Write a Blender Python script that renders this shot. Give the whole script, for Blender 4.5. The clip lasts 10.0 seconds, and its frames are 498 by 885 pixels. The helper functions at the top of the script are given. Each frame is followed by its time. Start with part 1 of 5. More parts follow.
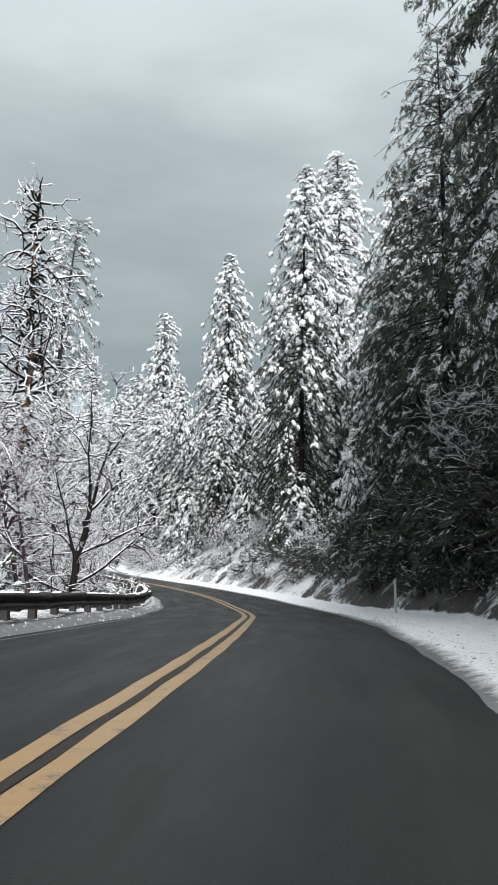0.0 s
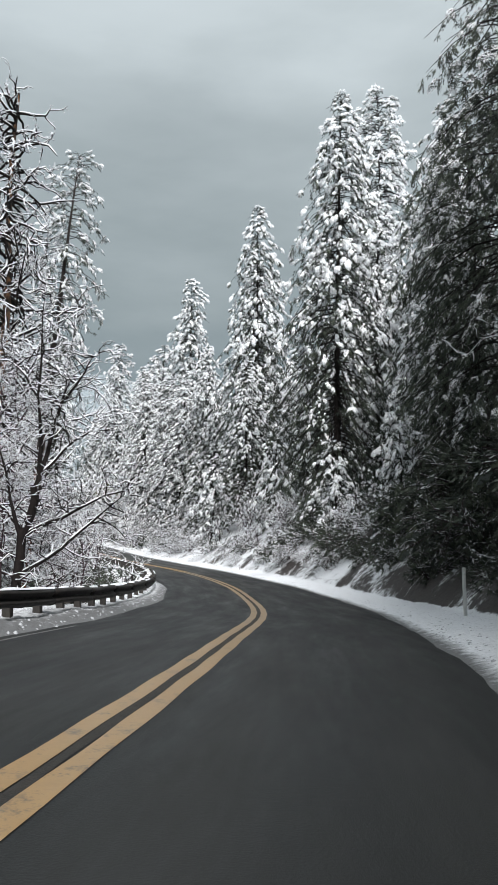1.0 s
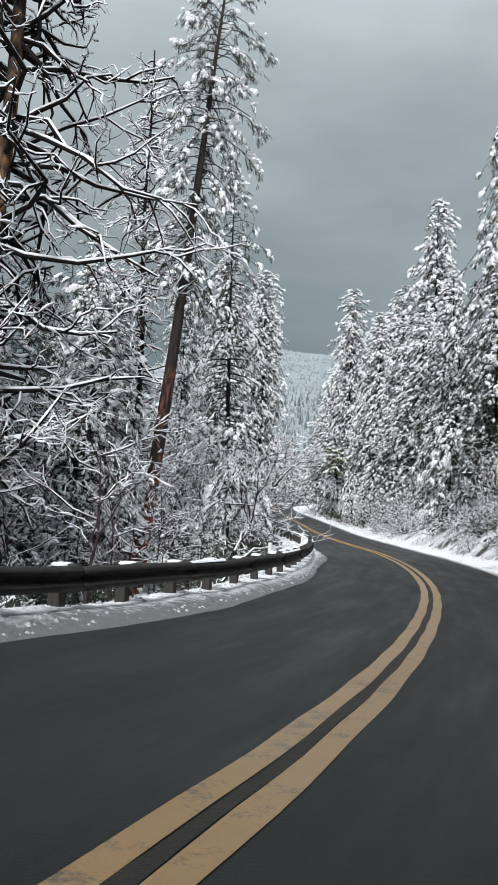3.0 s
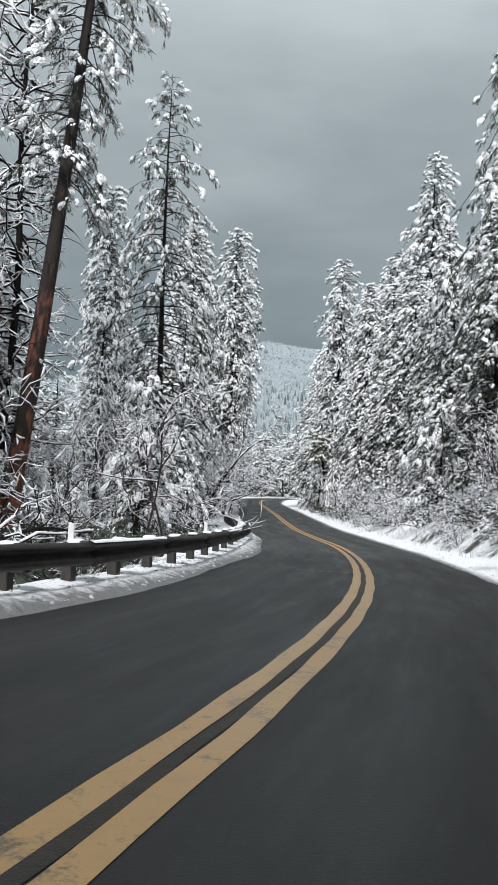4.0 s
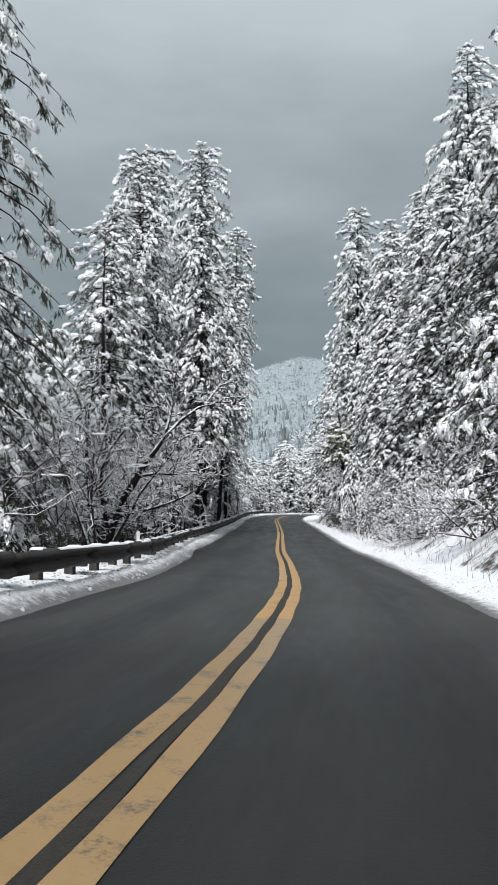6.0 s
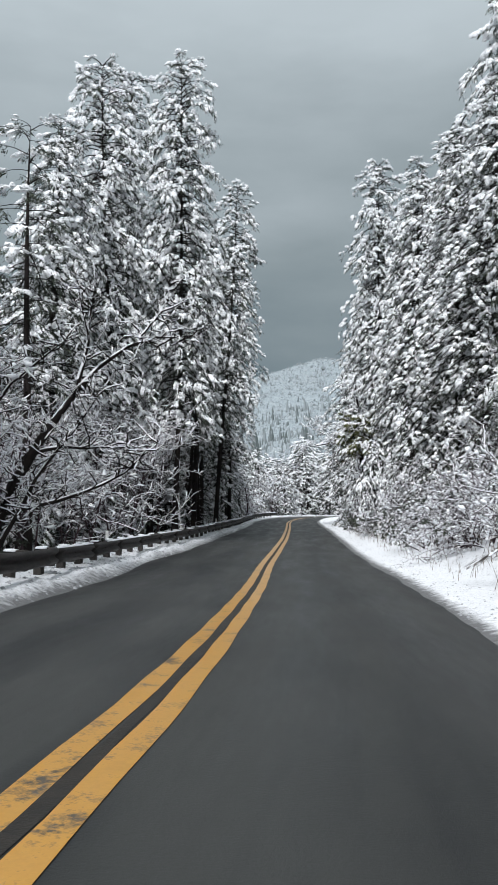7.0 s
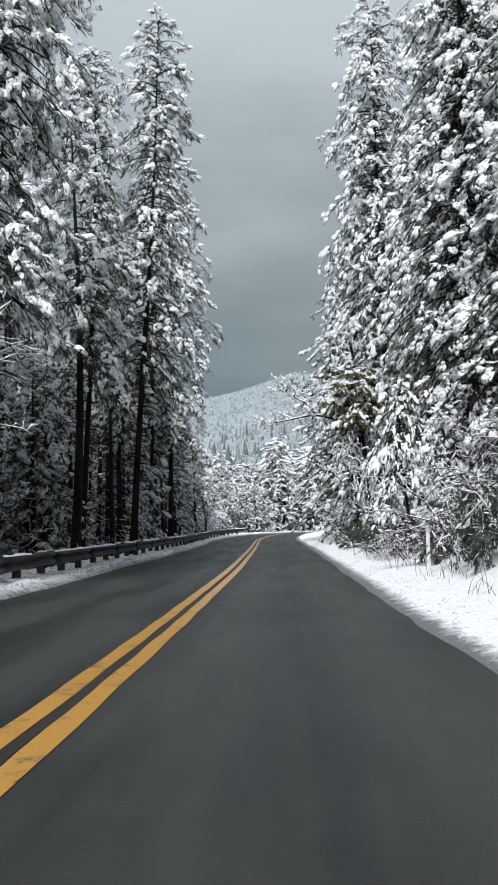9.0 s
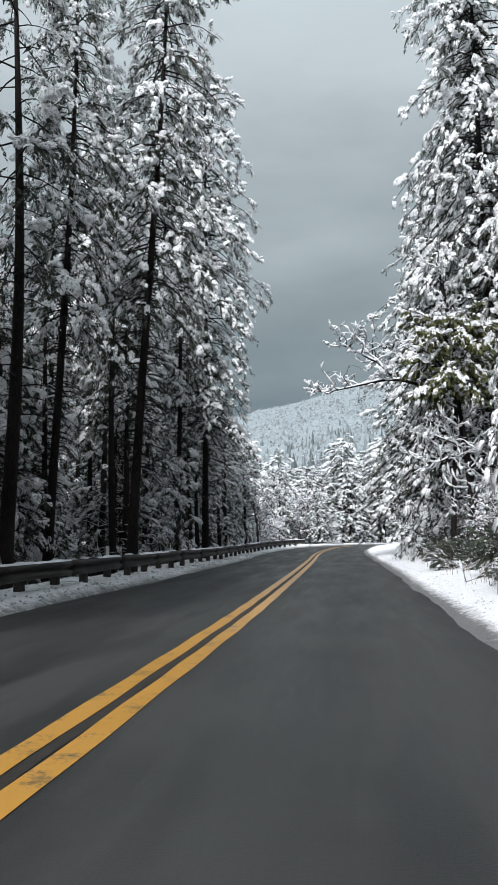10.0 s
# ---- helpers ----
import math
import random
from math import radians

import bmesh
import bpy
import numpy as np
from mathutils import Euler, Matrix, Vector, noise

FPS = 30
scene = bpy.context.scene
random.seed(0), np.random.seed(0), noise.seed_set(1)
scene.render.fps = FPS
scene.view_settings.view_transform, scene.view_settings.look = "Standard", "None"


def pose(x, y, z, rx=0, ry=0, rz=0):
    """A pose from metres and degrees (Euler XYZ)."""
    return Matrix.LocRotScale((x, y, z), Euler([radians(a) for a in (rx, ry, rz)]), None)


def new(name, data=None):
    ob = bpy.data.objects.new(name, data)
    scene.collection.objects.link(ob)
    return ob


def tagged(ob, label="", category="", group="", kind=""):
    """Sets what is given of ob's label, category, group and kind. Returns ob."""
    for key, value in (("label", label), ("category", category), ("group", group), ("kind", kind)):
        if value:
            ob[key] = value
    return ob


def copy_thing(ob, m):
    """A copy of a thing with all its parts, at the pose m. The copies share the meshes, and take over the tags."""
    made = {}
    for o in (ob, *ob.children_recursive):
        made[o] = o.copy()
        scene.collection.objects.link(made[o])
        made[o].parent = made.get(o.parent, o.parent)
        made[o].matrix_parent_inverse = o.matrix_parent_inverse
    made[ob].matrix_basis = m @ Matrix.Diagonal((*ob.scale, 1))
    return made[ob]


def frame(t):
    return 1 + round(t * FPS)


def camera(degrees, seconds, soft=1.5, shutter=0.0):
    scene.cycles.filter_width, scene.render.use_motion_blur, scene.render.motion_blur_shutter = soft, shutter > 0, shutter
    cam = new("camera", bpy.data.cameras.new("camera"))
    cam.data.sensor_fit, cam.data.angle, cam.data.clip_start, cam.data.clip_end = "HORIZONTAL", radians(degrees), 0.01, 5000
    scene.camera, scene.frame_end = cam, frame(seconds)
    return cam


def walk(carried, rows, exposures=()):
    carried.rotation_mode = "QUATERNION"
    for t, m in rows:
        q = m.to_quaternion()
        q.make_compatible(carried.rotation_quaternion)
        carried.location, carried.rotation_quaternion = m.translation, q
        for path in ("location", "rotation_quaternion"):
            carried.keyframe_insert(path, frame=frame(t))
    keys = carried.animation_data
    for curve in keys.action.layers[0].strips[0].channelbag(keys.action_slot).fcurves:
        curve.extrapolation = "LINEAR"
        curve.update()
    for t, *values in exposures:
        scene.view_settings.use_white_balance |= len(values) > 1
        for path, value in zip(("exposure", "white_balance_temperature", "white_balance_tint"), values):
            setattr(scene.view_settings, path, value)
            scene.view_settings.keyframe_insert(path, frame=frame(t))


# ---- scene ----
# The camera rides along the right-hand lane about a metre over the asphalt, and looks up a little.
cam = camera(33.5, 10.0, soft=1.5)
ROWS = [
    (0.00, 0.000, 0.000, 1.050, 97.17, -0.19, -0.00),
    (0.50, 0.414, 4.051, 1.002, 96.77, 0.06, 1.38),
    (1.00, 0.770, 7.848, 0.872, 95.98, -0.18, 2.75),
    (1.10, 0.832, 8.691, 0.841, 95.96, -0.60, 3.50),
    (1.20, 0.891, 9.567, 0.808, 95.95, -1.01, 5.20),
    (1.35, 0.974, 10.914, 0.755, 95.93, -1.62, 9.90),
    (1.50, 1.049, 12.258, 0.697, 95.92, -2.24, 14.37),
    (2.00, 1.237, 16.704, 0.463, 95.39, -2.30, 17.82),
    (3.50, 1.269, 31.627, -0.390, 94.36, -2.92, 21.77),
    (4.00, 0.892, 36.574, -0.601, 94.39, -2.88, 21.39),
    (4.50, 0.201, 41.386, -0.791, 94.97, -2.13, 21.84),
    (5.00, -0.472, 46.405, -0.848, 95.26, -1.36, 22.79),
    (5.50, -1.422, 50.998, -0.933, 95.55, -0.73, 23.59),
    (7.00, -5.462, 65.632, -0.997, 96.03, -0.35, 26.20),
    (7.50, -7.211, 70.444, -1.021, 96.09, 0.15, 26.15),
    (8.00, -9.168, 75.249, -1.047, 96.62, 0.79, 25.72),
    (8.50, -11.234, 80.570, -1.009, 96.90, 1.13, 25.08),
    (9.00, -13.410, 85.811, -0.954, 97.41, 1.35, 24.75),
    (9.50, -15.548, 90.803, -0.922, 97.80, 1.45, 25.40),
    (10.00, -17.535, 96.239, -0.757, 98.29, 0.76, 29.36),
]
# the clip's camera opens up a little at the start, and its white balance drifts colder
EXPOSURES = [(0.0, 0.18, 6500, 10), (0.5, 0.15, 6500, 10), (1.0, 0.02, 6480, 10), (1.5, -0.15, 6450, 10), (3.5, -0.12, 6420, 10), (5.5, -0.15, 6420, 10), (7.0, -0.20, 6330, 10), (8.5, -0.18, 6330, 10), (10.0, -0.05, 6350, 10)]
walk(cam, [(t, pose(x, y, z, rx, ry, rz)) for t, x, y, z, rx, ry, rz in ROWS], EXPOSURES)

# ---------------------------------------------------------------- light
SUN_HEIGHT, SUN_TURN = 44.0, 281.0

world = bpy.data.worlds.new("overcast_sky")
scene.world = world
world.use_nodes = True
wt = world.node_tree
wt.nodes.clear()


def node(tree, kind, **values):
    n = tree.nodes.new(kind)
    for key, value in values.items():
        n.inputs[key.replace("_", " ")].default_value = value
    return n


sky = wt.nodes.new("ShaderNodeTexSky")
sky.sky_type, sky.sun_disc = "NISHITA", False
sky.sun_elevation, sky.sun_rotation = radians(SUN_HEIGHT), radians(90 - SUN_TURN)
sky.dust_density, sky.altitude = 4.0, 900.0
grey = wt.nodes.new("ShaderNodeHueSaturation")
grey.inputs["Saturation"].default_value = 0.3
grey.inputs["Value"].default_value = 0.09
wt.links.new(sky.outputs["Color"], grey.inputs["Color"])
coord = wt.nodes.new("ShaderNodeTexCoord")
split = wt.nodes.new("ShaderNodeSeparateXYZ")
wt.links.new(coord.outputs["Generated"], split.inputs["Vector"])
# cloud deck: a dull blue-grey base low down, brighter towards the zenith
deck = wt.nodes.new("ShaderNodeValToRGB")
deck.color_ramp.elements[0].position, deck.color_ramp.elements[0].color = 0.0, (0.16, 0.215, 0.24, 1)
deck.color_ramp.elements[1].position, deck.color_ramp.elements[1].color = 1.0, (0.86, 0.95, 1.00, 1)
for pos, col in ((0.17, (0.19, 0.25, 0.275, 1)), (0.30, (0.31, 0.37, 0.39, 1)), (0.42, (0.435, 0.50, 0.525, 1)), (0.55, (0.61, 0.685, 0.715, 1))):
    e = deck.color_ramp.elements.new(pos)
    e.color = col
squash = wt.nodes.new("ShaderNodeMapping")
squash.inputs["Scale"].default_value = (1.6, 1.6, 5.0)
wt.links.new(coord.outputs["Generated"], squash.inputs["Vector"])
cloud = node(wt, "ShaderNodeTexNoise", Scale=2.1, Detail=5.0, Roughness=0.5)
wt.links.new(squash.outputs["Vector"], cloud.inputs["Vector"])
lift = wt.nodes.new("ShaderNodeMath")
lift.operation = "MULTIPLY_ADD"
wt.links.new(cloud.outputs["Fac"], lift.inputs[0])
lift.inputs[1].default_value = 0.32
wt.links.new(split.outputs["Z"], lift.inputs[2])
drop = wt.nodes.new("ShaderNodeMath")
drop.operation, drop.inputs[1].default_value = "SUBTRACT", 0.16
wt.links.new(lift.outputs[0], drop.inputs[0])
wt.links.new(drop.outputs[0], deck.inputs["Fac"])
both = wt.nodes.new("ShaderNodeMix")
both.data_type, both.inputs["Factor"].default_value = "RGBA", 0.92
wt.links.new(grey.outputs["Color"], both.inputs["A"])
wt.links.new(deck.outputs["Color"], both.inputs["B"])
back = wt.nodes.new("ShaderNodeBackground")
back.inputs["Strength"].default_value = 1.0
wt.links.new(both.outputs["Result"], back.inputs["Color"])
wt.links.new(back.outputs[0], wt.nodes.new("ShaderNodeOutputWorld").inputs["Surface"])

sun = new("sun", bpy.data.lights.new("sun", "SUN"))
sun.data.energy, sun.data.angle, sun.data.color = 4.5, radians(13), (1.0, 0.99, 0.985)
sun.matrix_world = pose(0, 0, 60, 90 - SUN_HEIGHT, 0, SUN_TURN + 90)

# ---------------------------------------------------------------- materials


def material(name, color, rough=0.8, metal=0.0):
    m = bpy.data.materials.new(name)
    m.use_nodes = True
    p = m.node_tree.nodes["Principled BSDF"]
    p.inputs["Base Color"].default_value = (*color, 1)
    p.inputs["Roughness"].default_value, p.inputs["Metallic"].default_value = rough, metal
    return m, m.node_tree, p


def varied(name, dark, light, scale, rough=0.8, metal=0.0, bump=0.3, fine=8.0, island=0.0, stretch=(1, 1, 1), depth=0.02):
    """A surface with stains at one scale, grain at another, and relief from both."""
    m, t, p = material(name, light, rough, metal)
    co = t.nodes.new("ShaderNodeTexCoord")
    mp = t.nodes.new("ShaderNodeMapping")
    mp.inputs["Scale"].default_value = stretch
    t.links.new(co.outputs["Object"], mp.inputs["Vector"])
    a = node(t, "ShaderNodeTexNoise", Scale=scale, Detail=4.0, Roughness=0.6)
    b = node(t, "ShaderNodeTexNoise", Scale=scale * fine, Detail=3.0, Roughness=0.6)
    for n in (a, b):
        t.links.new(mp.outputs["Vector"], n.inputs["Vector"])
    mix = t.nodes.new("ShaderNodeMath")
    mix.operation, mix.inputs[1].default_value = "MULTIPLY_ADD", 0.45
    t.links.new(b.outputs["Fac"], mix.inputs[0])
    half = t.nodes.new("ShaderNodeMath")
    half.operation, half.inputs[1].default_value = "MULTIPLY", 0.55
    t.links.new(a.outputs["Fac"], half.inputs[0])
    t.links.new(half.outputs[0], mix.inputs[2])
    value = mix.outputs[0]
    if island:
        geo = t.nodes.new("ShaderNodeNewGeometry")
        add = t.nodes.new("ShaderNodeMath")
        add.operation, add.inputs[1].default_value = "MULTIPLY_ADD", island
        t.links.new(geo.outputs["Random Per Island"], add.inputs[0])
        t.links.new(value, add.inputs[2])
        sub = t.nodes.new("ShaderNodeMath")
        sub.operation, sub.inputs[1].default_value = "SUBTRACT", island / 2
        t.links.new(add.outputs[0], sub.inputs[0])
        value = sub.outputs[0]
    ramp = t.nodes.new("ShaderNodeValToRGB")
    ramp.color_ramp.elements[0].position, ramp.color_ramp.elements[0].color = 0.3, (*dark, 1)
    ramp.color_ramp.elements[1].position, ramp.color_ramp.elements[1].color = 0.7, (*light, 1)
    t.links.new(value, ramp.inputs["Fac"])
    t.links.new(ramp.outputs["Color"], p.inputs["Base Color"])
    if bump:
        bp = node(t, "ShaderNodeBump", Strength=bump, Distance=depth)
        t.links.new(mix.outputs[0], bp.inputs["Height"])
        t.links.new(bp.outputs["Normal"], p.inputs["Normal"])
    return m


SNOW = varied("clinging_snow", (0.80, 0.82, 0.86), (0.90, 0.91, 0.93), 3.0, 0.6, bump=0.35, fine=6.0, depth=0.05)


def bough_snow(name, bare, scale):
    """Snow caught in foliage: needles poke through it in ragged patches."""
    m, t, p = material(name, (0.86, 0.87, 0.9), 0.6)
    co = t.nodes.new("ShaderNodeTexCoord")
    a = node(t, "ShaderNodeTexNoise", Scale=scale, Detail=4.0, Roughness=0.75)
    b = node(t, "ShaderNodeTexNoise", Scale=scale * 0.16, Detail=2.0, Roughness=0.5)
    for n in (a, b):
        t.links.new(co.outputs["Object"], n.inputs["Vector"])
    geo = t.nodes.new("ShaderNodeNewGeometry")
    sep = t.nodes.new("ShaderNodeSeparateXYZ")
    t.links.new(geo.outputs["Normal"], sep.inputs["Vector"])
    sums = [t.nodes.new("ShaderNodeMath") for _ in range(2)]
    for n, k in zip(sums, (0.5, 0.16)):
        n.operation, n.inputs[1].default_value = "MULTIPLY_ADD", k
    t.links.new(b.outputs["Fac"], sums[0].inputs[0])
    t.links.new(a.outputs["Fac"], sums[0].inputs[2])
    t.links.new(sep.outputs["Z"], sums[1].inputs[0])
    t.links.new(sums[0].outputs[0], sums[1].inputs[2])
    ramp = t.nodes.new("ShaderNodeValToRGB")
    ramp.color_ramp.elements[0].position, ramp.color_ramp.elements[0].color = bare, (0.022, 0.029, 0.022, 1)
    ramp.color_ramp.elements[1].position, ramp.color_ramp.elements[1].color = bare + 0.07, (0.90, 0.91, 0.93, 1)
    t.links.new(sums[1].outputs[0], ramp.inputs["Fac"])
    t.links.new(ramp.outputs["Color"], p.inputs["Base Color"])
    bp = node(t, "ShaderNodeBump", Strength=0.45, Distance=0.05)
    t.links.new(a.outputs["Fac"], bp.inputs["Height"])
    t.links.new(bp.outputs["Normal"], p.inputs["Normal"])
    return m


BOUGH_SNOW = bough_snow("snow_on_boughs", 0.40, 8.0)
HEAVY_SNOW = bough_snow("heavy_snow_on_boughs", 0.30, 7.0)
THIN_SNOW = bough_snow("patchy_snow_on_boughs", 0.72, 8.0)
NEEDLES = varied("conifer_needles", (0.014, 0.020, 0.015), (0.062, 0.076, 0.050), 2.0, 0.75, bump=0, island=0.5)


def ragged(m, scale, cut):
    """Frays the outline of leafy or snowy clumps, and opens small gaps in them."""
    t = m.node_tree
    co = t.nodes.new("ShaderNodeTexCoord")
    n = node(t, "ShaderNodeTexNoise", Scale=scale, Detail=3.0, Roughness=0.7)
    t.links.new(co.outputs["Object"], n.inputs["Vector"])
    r = t.nodes.new("ShaderNodeMapRange")
    r.inputs["From Min"].default_value, r.inputs["From Max"].default_value = cut - 0.02, cut + 0.02
    t.links.new(n.outputs["Fac"], r.inputs["Value"])
    t.links.new(r.outputs["Result"], t.nodes["Principled BSDF"].inputs["Alpha"])


ragged(BOUGH_SNOW, 15.0, 0.46)
ragged(HEAVY_SNOW, 17.0, 0.42)
ragged(THIN_SNOW, 17.0, 0.50)
ragged(NEEDLES, 17.0, 0.48)
OLIVE = varied("olive_leaves", (0.05, 0.06, 0.02), (0.14, 0.14, 0.05), 2.0, 0.75, bump=0, island=0.5)
BARK = varied("dark_wet_bark", (0.006, 0.005, 0.005), (0.026, 0.021, 0.019), 3.0, 0.85, bump=0.8, stretch=(1, 1, 0.25), depth=0.04)
RED_BARK = varied("red_pine_bark", (0.020, 0.014, 0.012), (0.33, 0.115, 0.062), 0.8, 0.85, bump=0.8, stretch=(1, 1, 0.3), depth=0.04)
RED_BARK.node_tree.nodes["Color Ramp"].color_ramp.elements[0].position = 0.36
RED_BARK.node_tree.nodes["Color Ramp"].color_ramp.elements[1].position = 0.54
ORANGE_BARK = varied("peeling_orange_bark", (0.012, 0.009, 0.008), (0.36, 0.17, 0.07), 0.9, 0.8, bump=0.7, stretch=(1, 1, 0.45), depth=0.04)
ORANGE_BARK.node_tree.nodes["Color Ramp"].color_ramp.elements[0].position = 0.47
def upper_bark(m, height):
    """Red plates low on the trunk give way to grey bark higher up."""
    t = m.node_tree
    ramp = t.nodes["Color Ramp"]
    was = ramp.inputs["Fac"].links[0].from_socket
    co, sep, fall = t.nodes.new("ShaderNodeTexCoord"), t.nodes.new("ShaderNodeSeparateXYZ"), t.nodes.new("ShaderNodeMath")
    t.links.new(co.outputs["Object"], sep.inputs["Vector"])
    fall.operation, fall.inputs[1].default_value = "MULTIPLY_ADD", -0.30 / height
    t.links.new(sep.outputs["Z"], fall.inputs[0])
    t.links.new(was, fall.inputs[2])
    t.links.new(fall.outputs[0], ramp.inputs["Fac"])


upper_bark(RED_BARK, 18.0)
ROCK = varied("dark_wet_rock", (0.012, 0.011, 0.011), (0.075, 0.066, 0.060), 1.5, 0.7, bump=0.9, depth=0.08)
TWIG = varied("wet_twigs", (0.014, 0.010, 0.012), (0.078, 0.052, 0.058), 4.0, 0.85, bump=0)
for bark in (BARK, TWIG):  # soaked, rough bark hardly shines
    for n in bark.node_tree.nodes:
        if n.type == "BSDF_PRINCIPLED":
            n.inputs["Specular IOR Level"].default_value = 0.12
POST_WOOD = varied("tarred_post_wood", (0.012, 0.011, 0.010), (0.05, 0.043, 0.036), 5.0, 0.8, bump=0.5, stretch=(1, 1, 0.2))
RAIL_STEEL = varied("weathered_rail_steel", (0.007, 0.006, 0.006), (0.050, 0.042, 0.038), 4.0, 0.65, 0.3, bump=0.4)
WHITE_PLASTIC = varied("dirty_white_plastic", (0.55, 0.55, 0.53), (0.80, 0.80, 0.78), 6.0, 0.5, bump=0.05)


def ground_material():
    """Snow that clings where the ground is flat enough; leaf litter and red earth where the bank is steep; far hills
    with haze in their colour.
    """
    m, t, p = material("snow_and_earth", (0.85, 0.87, 0.9), 0.65)
    co = t.nodes.new("ShaderNodeTexCoord")
    geo = t.nodes.new("ShaderNodeNewGeometry")
    sep = t.nodes.new("ShaderNodeSeparateXYZ")
    t.links.new(geo.outputs["Normal"], sep.inputs["Vector"])
    a = node(t, "ShaderNodeTexNoise", Scale=0.55, Detail=6.0, Roughness=0.65)
    b = node(t, "ShaderNodeTexNoise", Scale=5.0, Detail=5.0, Roughness=0.7)
    c = node(t, "ShaderNodeTexNoise", Scale=22.0, Detail=3.0, Roughness=0.7)
    for n in (a, b, c):
        t.links.new(co.outputs["Object"], n.inputs["Vector"])

    def calc(op, x, y, z=0.0):
        n = t.nodes.new("ShaderNodeMath")
        n.operation = op
        for k, v in enumerate((x, y, z)):
            if isinstance(v, float):
                n.inputs[k].default_value = v
            else:
                t.links.new(v, n.inputs[k])
        return n.outputs[0]

    cover = calc("MULTIPLY_ADD", sep.outputs["Z"], 1.7, -1.44)
    cover = calc("MULTIPLY_ADD", a.outputs["Fac"], 0.9, cover)
    cover = calc("MULTIPLY_ADD", b.outputs["Fac"], 0.70, cover)
    step = t.nodes.new("ShaderNodeMapRange")
    step.inputs["From Min"].default_value, step.inputs["From Max"].default_value = 0.60, 0.72
    t.links.new(cover, step.inputs["Value"])
    earth = t.nodes.new("ShaderNodeValToRGB")
    earth.color_ramp.elements[0].position, earth.color_ramp.elements[0].color = 0.3, (0.012, 0.009, 0.008, 1)
    earth.color_ramp.elements[1].position, earth.color_ramp.elements[1].color = 0.75, (0.045, 0.032, 0.026, 1)
    t.links.new(b.outputs["Fac"], earth.inputs["Fac"])
    white = t.nodes.new("ShaderNodeValToRGB")
    white.color_ramp.elements[0].position, white.color_ramp.elements[0].color = 0.25, (0.66, 0.67, 0.70, 1)
    white.color_ramp.elements[1].position, white.color_ramp.elements[1].color = 0.6, (0.89, 0.90, 0.92, 1)
    t.links.new(c.outputs["Fac"], white.inputs["Fac"])
    speck = node(t, "ShaderNodeTexNoise", Scale=9.0, Detail=4.0, Roughness=0.8)
    t.links.new(co.outputs["Object"], speck.inputs["Vector"])
    few = t.nodes.new("ShaderNodeMapRange")
    few.inputs["From Min"].default_value, few.inputs["From Max"].default_value = 0.60, 0.66
    few.inputs["To Min"].default_value, few.inputs["To Max"].default_value = 1.0, 0.25
    t.links.new(speck.outputs["Fac"], few.inputs["Value"])
    cover = calc("MULTIPLY", step.outputs["Result"], few.outputs["Result"])
    # grey slush thrown up beside the lanes (u: metres beyond the edge, v: along the road)
    beside = t.nodes.new("ShaderNodeSeparateXYZ")
    t.links.new(co.outputs["UV"], beside.inputs["Vector"])
    near = t.nodes.new("ShaderNodeMapRange")
    near.inputs["From Min"].default_value, near.inputs["From Max"].default_value = 0.0, 2.2
    near.inputs["To Min"].default_value, near.inputs["To Max"].default_value = 0.55, 0.0
    t.links.new(beside.outputs["X"], near.inputs["Value"])
    sprayed = calc("MULTIPLY_ADD", b.outputs["Fac"], 0.7, near.outputs["Result"])
    dirt = t.nodes.new("ShaderNodeMapRange")
    dirt.inputs["From Min"].default_value, dirt.inputs["From Max"].default_value = 0.50, 0.80
    dirt.inputs["To Max"].default_value = 0.95
    t.links.new(sprayed, dirt.inputs["Value"])
    slush = t.nodes.new("ShaderNodeMix")
    slush.data_type = "RGBA"
    slush.inputs["B"].default_value = (0.11, 0.11, 0.11, 1)
    t.links.new(dirt.outputs["Result"], slush.inputs["Factor"])
    t.links.new(white.outputs["Color"], slush.inputs["A"])
    mix = t.nodes.new("ShaderNodeMix")
    mix.data_type = "RGBA"
    t.links.new(cover, mix.inputs["Factor"])
    t.links.new(earth.outputs["Color"], mix.inputs["A"])
    t.links.new(slush.outputs["Result"], mix.inputs["B"])
    # far brushy hillside: distance haze mixed into its blue-grey base colour
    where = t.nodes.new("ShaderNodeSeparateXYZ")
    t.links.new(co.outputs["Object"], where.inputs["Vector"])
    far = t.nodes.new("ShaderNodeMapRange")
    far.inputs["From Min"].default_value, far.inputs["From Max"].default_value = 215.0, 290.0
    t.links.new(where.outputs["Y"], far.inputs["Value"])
    hazy_scrub = t.nodes.new("ShaderNodeValToRGB")
    hazy_scrub.color_ramp.elements[0].position, hazy_scrub.color_ramp.elements[0].color = 0.35, (0.17, 0.20, 0.215, 1)
    hazy_scrub.color_ramp.elements[1].position, hazy_scrub.color_ramp.elements[1].color = 0.65, (0.36, 0.41, 0.435, 1)
    t.links.new(a.outputs["Fac"], hazy_scrub.inputs["Fac"])
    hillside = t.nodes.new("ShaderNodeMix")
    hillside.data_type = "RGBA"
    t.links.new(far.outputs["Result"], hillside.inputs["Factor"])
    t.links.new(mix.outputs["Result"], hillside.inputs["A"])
    t.links.new(hazy_scrub.outputs["Color"], hillside.inputs["B"])
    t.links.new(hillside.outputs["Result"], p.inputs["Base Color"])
    bp = node(t, "ShaderNodeBump", Strength=0.6, Distance=0.12)
    t.links.new(b.outputs["Fac"], bp.inputs["Height"])
    t.links.new(bp.outputs["Normal"], p.inputs["Normal"])
    return m


